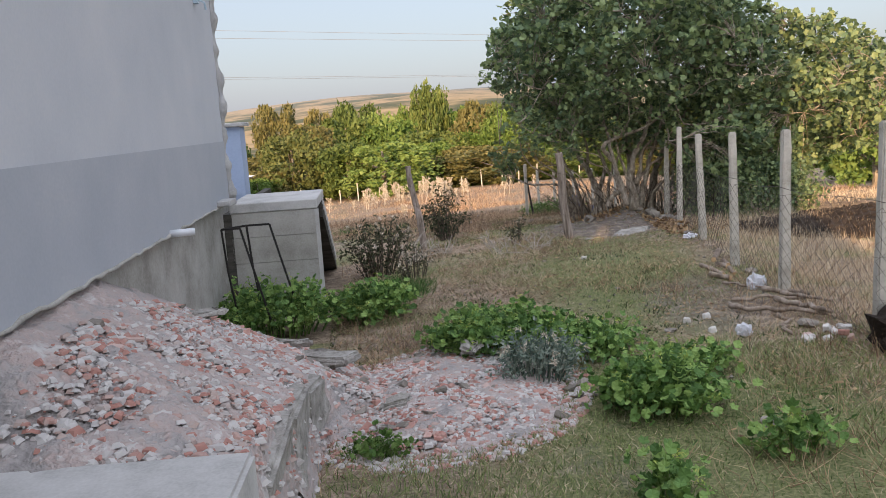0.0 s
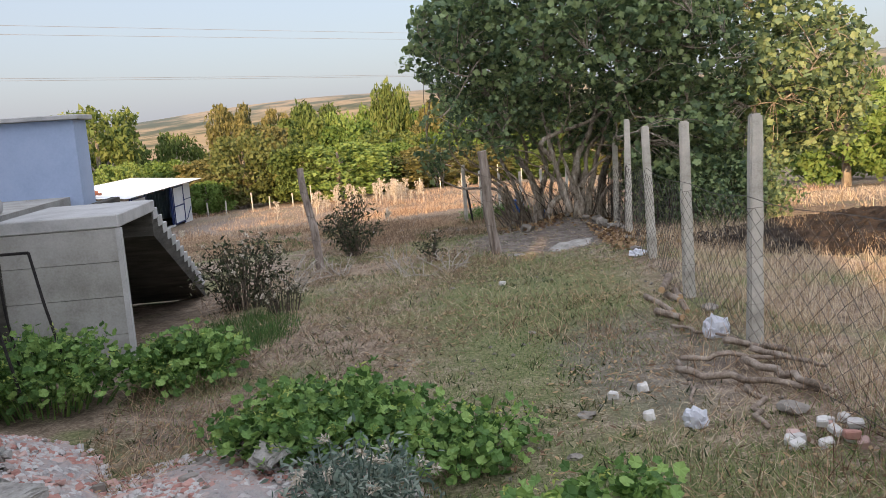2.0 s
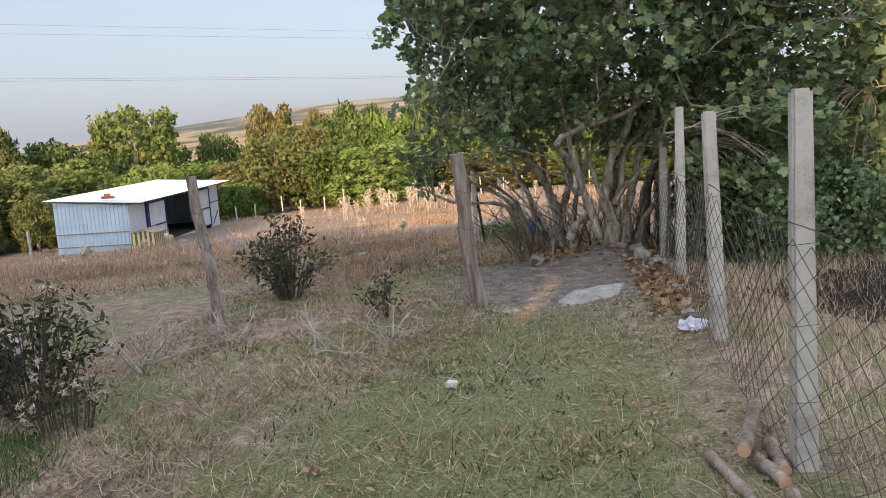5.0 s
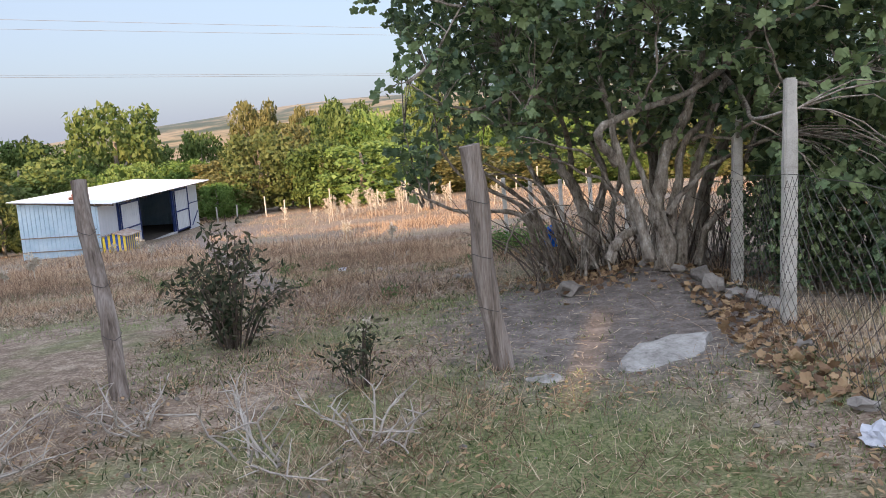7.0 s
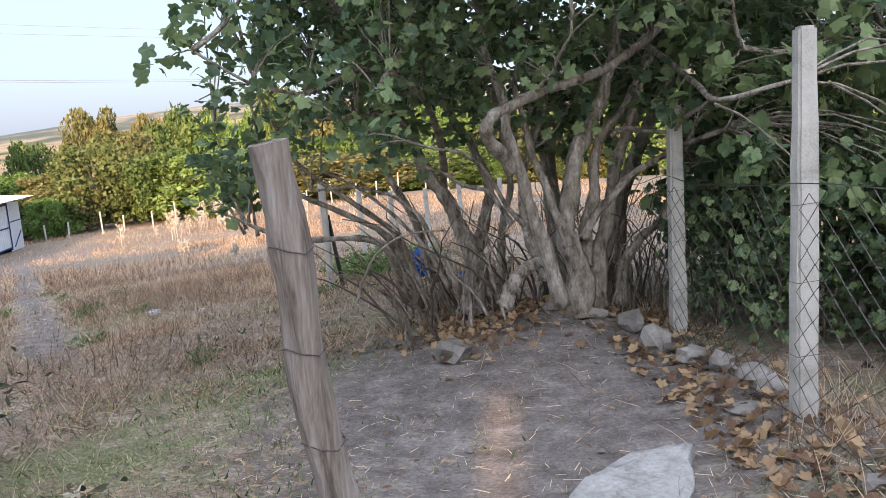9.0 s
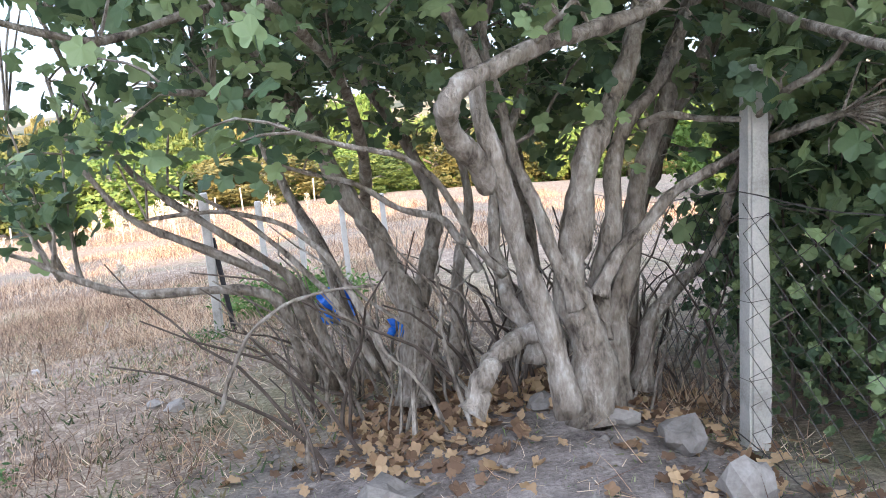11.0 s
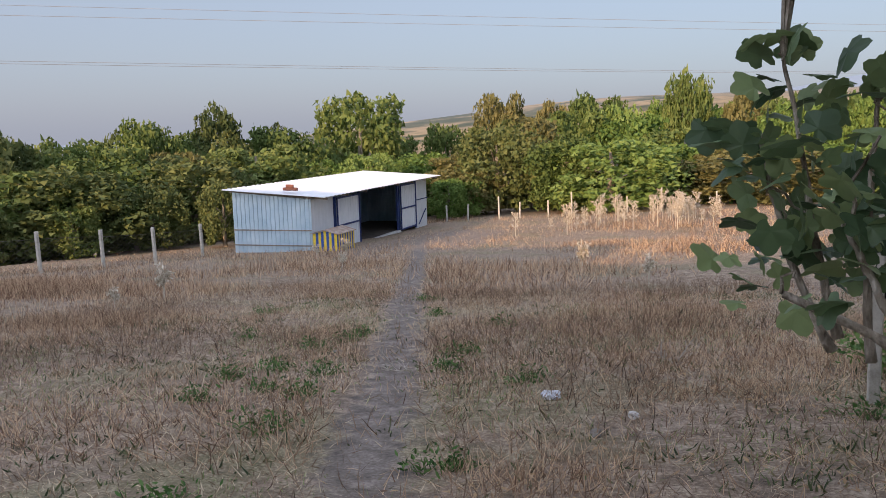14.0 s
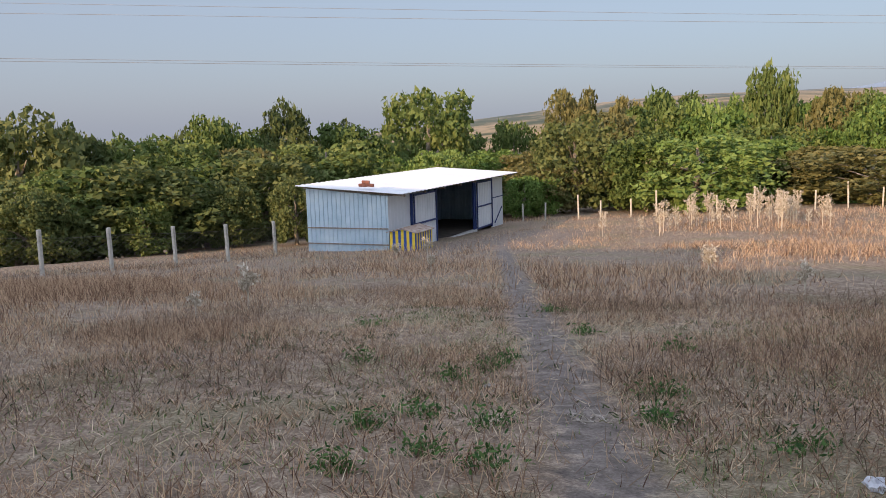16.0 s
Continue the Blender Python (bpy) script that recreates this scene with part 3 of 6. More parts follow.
for i in range(N):
    top = 1.414 - rise * (i + 1)
    g = Geo().box((0.5 * W, 1.61 + run * (i + 0.5), top - 0.06), (W, run + 0.004, 0.12))
    part("step", g, M_CONCRETE_PALE, stair)
prof = [(1.55, 1.284), (1.55, 1.0), (1.61 + run * N, -0.36), (1.61 + run * N, -0.06)]
g = Geo().add([(0.01, a, b) for a, b in prof] + [(W - 0.01, a, b) for a, b in prof], [(0, 1, 2, 3), (7, 6, 5, 4), (0, 4, 5, 1), (1, 5, 6, 2), (2, 6, 7, 3), (3, 7, 4, 0)])
# underside and back wall carry the hollow's shade in their colour
part("waist_slab", g, M_HOLLOW_SHADE, stair, "sloping board-marked underside, coloured dark for the hollow's shade")
part("back_wall", Geo().box((-0.06, 2.3, 0.45), (0.12, 4.6, 1.66)), M_HOLLOW_SHADE, stair, "wall behind the hollow, coloured dark for its shade")

annex = local_thing("blue_annex", 0.0, 0.0, "small pale blue rendered annex with a thin flat roof", "building")
p = np.array((-4.02, 13.2)) - WALL_O
au, av = float(p @ WALL_U), float(p @ WALL_V)
part("wall", Geo().box((au - 1.6, av + 0.3, 1.0), (3.2, 0.6, 2.9)), M_BLUE, annex)
part("roof", bevel_box(3.36, 0.8, 0.07, 0.01), M_CONCRETE_PALE, annex, "thin pale roof slab").matrix_basis = pose(au - 1.6, av + 0.3, 2.455)
part("low_wall", Geo().box((-0.9 + au / 2, av / 2 + 0.3, 0.5), (-au + 0.6, av - 0.1, 1.7)), M_CONCRETE, annex, "low concrete terrace")


# ---------------------------------------------------------------- fence along the yard
def fence_post(at, h, lean=0.0, w=0.12):
    t = thing("concrete_post", (at[0], at[1], gz(*at) - 0.02), "tapered square concrete fence post, weathered pale grey", "fence post", "concrete posts of the yard fence")
    bm = bmesh.new()
    bmesh.ops.create_cube(bm, size=1.0)
    for v in bm.verts:
        k = w * (1.0 if v.co.z < 0 else 0.80)
        v.co = Vector((v.co.x * k, v.co.y * k, (v.co.z + 0.5) * h))
    bmesh.ops.bevel(bm, geom=bm.edges[:], offset=0.014, segments=2, affect="EDGES")
    bmesh.ops.subdivide_edges(bm, edges=[e for e in bm.edges if abs(e.verts[0].co.z - e.verts[1].co.z) > 0.5], cuts=8)
    for v in bm.verts:
        o = noise.noise(v.co * 5 + Vector(at).to_3d()) * 0.006
        v.co.x += o
        v.co.y -= o
    part("shaft", bm, M_POST, t)
    for k in (0.30, 0.62, 0.95):
        r = w * (1.06 - 0.2 * k)
        q = [(r * 0.55, r * 0.55), (-r * 0.55, r * 0.55), (-r * 0.55, -r * 0.55), (r * 0.55, -r * 0.55), (r * 0.55, r * 0.55)]
        part("wire_tie", Geo().tube([(a, b, k * 1.2 + 0.01 * i) for i, (a, b) in enumerate(q)], 0.0016, 4), M_WIRE, t)
    t.matrix_world = t.matrix_world @ pose(0, 0, 0, 0, lean, random.uniform(-6, 6))
    return t


POSTS = [(4.50, 3.75, 1.9, 0.0), (4.27, 6.12, 1.95, 0.6), (4.08, 8.33, 1.90, 0.4), (4.01, 10.42, 1.89, -0.8), (4.07, 12.95, 1.82, -2.0), (4.24, 16.24, 2.03, 0.3), (4.33, 18.52, 1.86, 0.2)]
for x, y, h, lean in POSTS:
    fence_post((x, y), h, lean)


def wooden_post(at, top, r, label):
    """A rough split trunk from at to top (x, y, z)."""
    z0 = gz(*at) - 0.05
    t = thing("wooden_post", (at[0], at[1], z0), label, "fence post", "wooden posts")
    k = np.linspace(0, 1, 14)
    pts = np.stack([(top[0] - at[0]) * k + 0.02 * np.sin(k * 7 + at[0]), (top[1] - at[1]) * k, (top[2] - z0) * k], 1)
    g = Geo().tube(pts, r * (1.08 - 0.16 * k + 0.05 * np.sin(k * 19)), 9)
    v = g.v[0]
    v += rng.normal(0, r * 0.06, v.shape) * np.array((1, 1, 0.3))
    part("trunk", g, M_OLDWOOD, t)
    for kk in (0.35, 0.55, 0.78):
        i = kk * 13
        c = pts[int(i)]
        a = np.linspace(0, 2 * np.pi, 9)
        part("wire_loop", Geo().tube(np.stack([c[0] + r * 1.12 * np.cos(a), c[1] + r * 1.12 * np.sin(a), c[2] + 0.02 * np.sin(a * 2)], 1), 0.003, 4), M_WIRE, t)
    return t


wooden_post((-1.03, 15.05), (-1.31, 15.30, 1.45), 0.065, "grey leaning weathered wooden post in dry grass")
wooden_post((1.89, 15.55), (1.73, 15.40, 1.54), 0.085, "cracked brown wooden post wound with thin wire")


def netting(name, a, b, h, cell=0.115, r=0.0027, sag=0.03, label=""):
    """Diamond wire netting between two ground points: zigzag wires and three line wires."""
    g = Geo()
    a, b = np.array(a, float), np.array(b, float)
    L = float(np.hypot(*(b - a)[:2]))
    tall = 0.6 * cell
    cols, rows = int(L / cell), int(h / tall)
    d = (b - a) / L
    nrm = np.array((-d[1], d[0], 0))
    for c in range(cols):
        zs = np.arange(rows + 1) * tall
        s = (c + 0.5 + 0.49 * np.where((np.arange(rows + 1) + c) % 2 == 0, -1, 1)) * cell + rng.normal(0, 0.003, rows + 1)
        s = np.clip(s, 0, L)
        base = a + d * s[:, None]
        z = ground(base[:, 0], base[:, 1]) + 0.02 + zs * (1 + sag * np.sin(s * 3))
        w = 0.025 * np.sin(s * 2.6 + zs * 2)
        g.tube(np.stack([base[:, 0] + nrm[0] * w, base[:, 1] + nrm[1] * w, z], 1), r, 3)
    for k in (0.02, 1.0):
        s = np.linspace(0, L, 12)
        base = a + d * s[:, None]
        g.tube(np.stack([base[:, 0], base[:, 1], ground(base[:, 0], base[:, 1]) + 0.03 + h * k - 0.03 * np.sin(s / L * np.pi)], 1), r * 1.3, 3)
    return tagged(part(name, g, M_WIRE), label, "wire fence", "wire netting of the yard fence", "stuff")


line = [(p[0] - 0.075, p[1], 0) for p in POSTS] + [(4.6, 22.0, 0)]
for a, b in zip(line[:-1], line[1:]):
    netting("wire_netting", a, b, 1.22, label="sagging rusty diamond wire netting between concrete posts")


# ---------------------------------------------------------------- shed
SB = (-23.16, 53.12)
SHED_TURN = math.degrees(math.atan2(0.1106, 0.994))
shed = thing("livestock_shed", (SB[0], SB[1], -5.0), "pale blue corrugated sheet shed under a white metal roof", "shed", turn=SHED_TURN)
SW, SL, HB, HF = 4.6, 18.1, 3.55, 3.28      # width, length, wall heights behind and in front


def sheet(a, b, z0, z1a, z1b, pitch=0.25, depth=0.035, lap=None):
    """A ribbed metal sheet from a to b (x, y), from z0 up to z1a .. z1b."""
    a, b = np.array(a, float), np.array(b, float)
    L = float(np.hypot(*(b - a)))
    d = (b - a) / L
    nrm = np.array((d[1], -d[0]))
    s, o = [0.0], [0.0]
    k = 0.0
    while k + pitch < L:
        for f, q in ((0.62, 0.0), (0.72, 1.0), (0.9, 1.0), (1.0, 0.0)):
            s.append(k + f * pitch)
            o.append(q * depth)
        k += pitch
    s.append(L)
    o.append(0.0)
    s, o = np.array(s), np.array(o)
    base = a + d * s[:, None] + nrm * o[:, None]
    top = z1a + (z1b - z1a) * s / L
    v = np.concatenate([np.column_stack([base, np.full(len(s), z0)]), np.column_stack([base, top])])
    n = len(s)
    g = Geo().add(v, [(i, i + 1, n + i + 1, n + i) for i in range(n - 1)])
    return g


part("gable_sheet", sheet((-SW, 0), (0, 0), -0.6, HB, HF - 0.12), M_SHEET, shed, "pale blue ribbed end wall")
for k in (1.55, 0.75):
    part("rail_strip", Geo().box((-SW / 2, -0.05, k), (SW, 0.03, 0.06)), M_OLDWOOD, shed, "thin wooden batten")
part("back_sheet", sheet((-SW, SL), (-SW, 0), -0.8, HB, HB), M_SHEET, shed)
part("far_sheet", sheet((0, SL), (-SW, SL), -0.8, HF, HB), M_SHEET, shed)
part("front_sheet", sheet((0.0, 0.0), (0.0, 2.6), -0.4, HF - 0.15, HF - 0.15, 0.4, 0.015), M_WHITESHEET, shed, "plain pale front panel")
part("end_panel", sheet((0.0, 15.6), (0.0, SL), -0.5, HF - 0.1, HF - 0.1, 0.5, 0.01), M_WHITESHEET, shed, "plain pale end panel")
part("end_rail", Geo().box((0.03, 16.9, 1.75), (0.05, 2.5, 0.06)), M_BLUEFRAME, shed)
part("brace", Geo().tube([(0.06, 16.2, 0.05), (0.06, 17.7, 1.0)], 0.035, 6), M_BLUEFRAME, shed, "diagonal blue prop")
part("sill", bevel_box(0.35, 6.6, 0.3, 0.03, 0.01), M_CONCRETE_PALE, shed, "concrete sill of the opening").matrix_basis = pose(0.02, 9.0, -0.22)
part("lining", Geo().box((-SW / 2, SL / 2, 0.0), (SW - 0.2, SL - 0.3, 0.1)), M_SHEDIN, shed, "dark trampled floor")
for y in (2.68, 5.95, 12.1, 12.35, 15.55):
    part("frame_post", Geo().box((0.05, y, HF / 2 - 0.15), (0.12, 0.12, HF - 0.1)), M_BLUEFRAME, shed, "dark blue steel post")
for y0, y1 in ((2.78, 5.85), (12.5, 15.45)):
    d = part("sheet_door", sheet((0.10, y0), (0.10, y1), 0.05, HF - 0.28, HF - 0.28, 0.33, 0.02), M_WHITESHEET, shed, "pale sheet door leaf in a blue frame")
    for z in (0.08, 1.45, HF - 0.3):
        part("door_rail", Geo().box((0.15, (y0 + y1) / 2, z), (0.05, y1 - y0, 0.09)), M_BLUEFRAME, d)
    for y in (y0 + 0.04, y1 - 0.04):
        part("door_stile", Geo().box((0.15, y, 1.5), (0.05, 0.09, 2.9)), M_BLUEFRAME, d)
for y in np.linspace(0.1, SL - 0.1, 8):
    part("rafter", Geo().tube([(-SW - 0.2, y, HB + 0.02), (0.9, y, HF - 0.10)], 0.06, 5), M_OLDWOOD, shed)
for x, z in ((-SW + 0.1, HB + 0.06), (0.0, HF - 0.02), (-0.9, HF + 0.06)):
    part("purlin", Geo().tube([(x, -0.35, z), (x, SL + 0.1, z)], 0.055, 5), M_OLDWOOD, shed)
# roof: ribbed sheet falling towards the front
g = Geo()
ys, off = [], []
k = -0.45
while k < SL + 0.3:
    for f, q in ((0.0, 0.0), (0.10, 0.03), (0.22, 0.03), (0.32, 0.0)):
        ys.append(k + f)
        off.append(q)
    k += 0.5
ys, off = np.array(ys), np.array(off)
x0, x1, zr0, zr1 = -SW - 0.35, 1.05, HB + 0.16, HF + 0.02
n = len(ys)
v = np.concatenate([np.column_stack([np.full(n, x0), ys, zr0 + off]), np.column_stack([np.full(n, x1), ys, zr1 + off]),
                    np.column_stack([np.full(n, x0), ys, zr0 + off - 0.02]), np.column_stack([np.full(n, x1), ys, zr1 + off - 0.02])])
f = [(i, n + i, n + i + 1, i + 1) for i in range(n - 1)] + [(2 * n + i, 2 * n + i + 1, 3 * n + i + 1, 3 * n + i) for i in range(n - 1)]
f += [(n + i, 3 * n + i, 3 * n + i + 1, n + i + 1) for i in range(n - 1)] + [(0, 2 * n, 3 * n, n), (n - 1, 2 * n - 1, 4 * n - 1, 3 * n - 1)]
part("roof", g.add(v, f), M_ROOF, shed, "white ribbed metal roof")
for i, (x, y, h) in enumerate(((-1.4, 0.15, 0.0), (-1.05, 0.2, 0.0), (-1.25, 0.17, 0.16))):
    b = part("roof_brick", bevel_box(0.38, 0.28, 0.15, 0.015, 0.01, seed=i), M_TILE)
    b.matrix_world = shed.matrix_world @ pose(x, y, HF + 0.33 + h, 0, 4, 10 * i)
    tagged(b, "dark red brick weighing down the shed roof", "brick", "bricks on the shed roof")

coop = thing("striped_coop", (SB[0], SB[1], -5.0), "blue and yellow striped board coop with a rusty roof", "coop", turn=SHED_TURN)
cx0, cx1, cy0, cy1, ch = 0.22, 1.55, -0.35, 1.75, 1.42
k = 9
for i in range(k):
    w = (cx1 - cx0) / k
    hh = ch + 0.14 * (1 - abs((i + 0.5) / k * 2 - 1))
    part("board", Geo().box((cx0 + w * (i + 0.5), cy0, hh / 2 - 0.2), (w * 0.96, 0.03, hh + 0.4)), (M_STRIPE_Y, M_STRIPE_B)[i % 2], coop)
for i in range(14):
    w = (cy1 - cy0) / 14
    part("board", Geo().box((cx1, cy0 + w * (i + 0.5), ch / 2 - 0.2), (0.03, w * 0.96, ch + 0.4)), (M_STRIPE_B, M_STRIPE_Y)[i % 2], coop)
xm = (cx0 + cx1) / 2
g = Geo().add([(cx0 - 0.12, cy0 - 0.15, ch), (xm, cy0 - 0.15, ch + 0.2), (cx1 + 0.15, cy0 - 0.15, ch - 0.02), (cx0 - 0.12, cy1, ch), (xm, cy1, ch + 0.2), (cx1 + 0.15, cy1, ch - 0.02)] +
              [(cx0 - 0.12, cy0 - 0.15, ch + 0.03), (xm, cy0 - 0.15, ch + 0.23), (cx1 + 0.15, cy0 - 0.15, ch + 0.01), (cx0 - 0.12, cy1, ch + 0.03), (xm, cy1, ch + 0.23), (cx1 + 0.15, cy1, ch + 0.01)],
              [(0, 3, 4, 1), (1, 4, 5, 2), (6, 7, 10, 9), (7, 8, 11, 10), (0, 1, 7, 6), (1, 2, 8, 7), (2, 5, 11, 8), (3, 0, 6, 9)])
part("coop_roof", g, M_RUSTROOF, coop, "rusty bent sheet roof")


# ---------------------------------------------------------------- far trees
def facing(d, r, spread=0.55):
    """Rotations whose z axis points along d, a little scattered."""
    z = d + r.normal(0, spread, d.shape)
    z /= np.linalg.norm(z, axis=1)[:, None]
    a = r.normal(size=d.shape)
    x = np.cross(a, z)
    x /= np.linalg.norm(x, axis=1)[:, None] + 1e-9
    return np.stack([x, np.cross(z, x), z], -1)


def blob_crown(seed, lumps, leaves, size):
    """A crown of unit height: leaves on the outside of many lumps, uneven, with gaps."""
    r = np.random.default_rng(seed)
    pts, out = [], []
    for i in range(lumps):
        h = 0.12 + 0.74 * (i + r.uniform(0, 1)) / lumps
        rad = 0.36 * np.sqrt(max(0.04, 1 - ((h - 0.42) / 0.52) ** 2)) * r.uniform(0.55, 1.05)
        a = i * 2.4 + r.uniform(-0.5, 0.5)
        c = np.array((rad * np.cos(a), rad * np.sin(a), h))
        lr = r.uniform(0.06, 0.15)
        d = r.normal(size=(leaves, 3))
        d[:, 2] += 0.12
        d /= np.linalg.norm(d, axis=1)[:, None]
        k = 1 + 0.25 * np.sin(d[:, :1] * 7 + i) * np.sin(d[:, 1:2] * 6 + i)
        pts.append(c + d * lr * k * r.uniform(0.72, 1.12, (leaves, 1)) * np.array((1, 1, 0.8)))
        out.append(d)
    pts, out = np.concatenate(pts), np.concatenate(out)
    rot = facing(out, r, 1.1) * np.array((0.95, 0.95, 1.2))[None, :, None]
    return scatter([(-0.5, -0.25, 0), (0.5, -0.3, 0.05), (0.05, 0.6, 0.0)], [(0, 1, 2)], pts, rot, r.uniform(0.5, 1.4, len(pts)) * size)


def tree_model(seed, material, lumps=38, leaves=190, size=0.034):
    t = new("tree")
    r = np.random.default_rng(seed + 50)
    g = Geo().tube([(0, 0, -0.15), (0.01, 0, 0.25), (0.0, 0.01, 0.55), (0.01, 0, 0.8)], [0.035, 0.028, 0.018, 0.005], 6)
    for i in range(7):
        a, h = r.uniform(0, 6.28), r.uniform(0.2, 0.5)
        g.tube([(0, 0, h), (0.14 * np.cos(a), 0.14 * np.sin(a), h + 0.12), (0.28 * np.cos(a), 0.28 * np.sin(a), h + 0.2)], [0.014, 0.009, 0.003], 4)
    part("trunk", g, M_BARK, t)
    c = part("crown", blob_crown(seed, lumps, leaves, size), material, t)
    return t


MODELS = [tree_model(1, FOLIAGE[0]), tree_model(2, FOLIAGE[1]), tree_model(3, FOLIAGE[2]), tree_model(4, FOLIAGE[3]), tree_model(5, FOLIAGE[1]), tree_model(6, FOLIAGE[0], 32, 200, 0.034)]
LABELS = ["broad yellow-green deciduous tree at the wood's edge", "bright green leafy tree in low sun", "olive-brown tree turning autumnal", "dark green dense tree in the wood", "fresh green rounded tree in the wood", "loose yellow-green tree with gaps in its crown"]
ORIGIN = (-1.0, 19.0)


def plant_tree(kind, az, d, top_el, width):
    """A tree at a bearing and distance from the meadow, with its top at that elevation."""
    a = radians(az)
    x, y = ORIGIN[0] + d * math.sin(a), ORIGIN[1] + d * math.cos(a)
    if -29 - width / 2 < x < -20 + width / 2 and 50 - width / 2 < y < 73 + width / 2:
        return                                  # keep the shed and its forecourt clear
    z = gz(x, y)
    h = 1.06 * max(2.5, 1.2 + d * math.tan(radians(top_el)) - z)
    m = Matrix.Translation((x, y, z - 0.03 * h)) @ Matrix.Rotation(rng.uniform(0, 6.28), 4, "Z") @ Matrix.Diagonal((width / 0.95, width / 0.95, h, 1))
    t = copy_thing(MODELS[kind], m)
    tagged(t, LABELS[kind], "tree", "trees of the wood")


# trees that stand out: kind, bearing, distance, elevation of the top, width
for row in ((3, -56.0, 60, 2.3, 11), (3, -52.5, 64, 0.9, 9), (0, -44.0, 78, 1.9, 8), (3, -39.3, 84, 2.6, 8), (3, -35.8, 90, 1.1, 7), (0, -29.6, 100, 3.3, 15), (3, -19.9, 66, 0.9, 9.5),
            (2, -16.3, 112, 2.5, 8), (0, -13.9, 105, 2.3, 9), (4, -11.4, 92, 2.0, 9), (0, -7.2, 105, 4.0, 8.5), (2, -3.3, 96, 2.5, 10), (5, -48, 70, 0.3, 9), (0, -0.5, 92, 2.3, 10), (2, -14.6, 70, -0.7, 7), (1, 38.7, 32, 3.2, 7), (0, 44.0, 36, 2.6, 7), (1, 34.0, 42, 2.4, 8)):
    plant_tree(*row)
for i in range(88):
    az = -64 + 108 * (i + rng.uniform(0, 1)) / 88
    back = i % 3
    d = (66, 82, 104)[back] + rng.uniform(-6, 9)
    if az < -33:
        el, d = (-1.4, -0.1, 0.8)[back] + rng.uniform(-0.5, 0.6), d * 0.82
    elif az < -20:
        el, d = (-2.4, -1.2, 0.3)[back] + rng.uniform(-0.3, 0.7), d * 1.05
    else:
        el = (-0.2, 1.5, 2.6)[back] + rng.uniform(-1.6, 0.7)
    if az > 8:
        el -= 0.5
    kind = int(rng.choice([3, 3, 0, 2, 5] if az < -33 else [1, 4, 0, 5, 2, 1]))
    plant_tree(kind, az, d, el, rng.uniform(6, 13))
# low undergrowth along the wood's foot
for i in range(34):
    az = -64 + 100 * (i + rng.uniform(0, 1)) / 34
    d = (46 if az < -34 else 61) + rng.uniform(0, 6) + (6 if az > -20 else 0)
    plant_tree(int(rng.choice([3, 4, 5])), az, d, -3.6 + rng.uniform(0, 1.4) + (1.0 if az > -20 else 0), rng.uniform(3.2, 4.8))
for t in MODELS:
    for o in (*t.children_recursive, t):
        bpy.data.objects.remove(o)


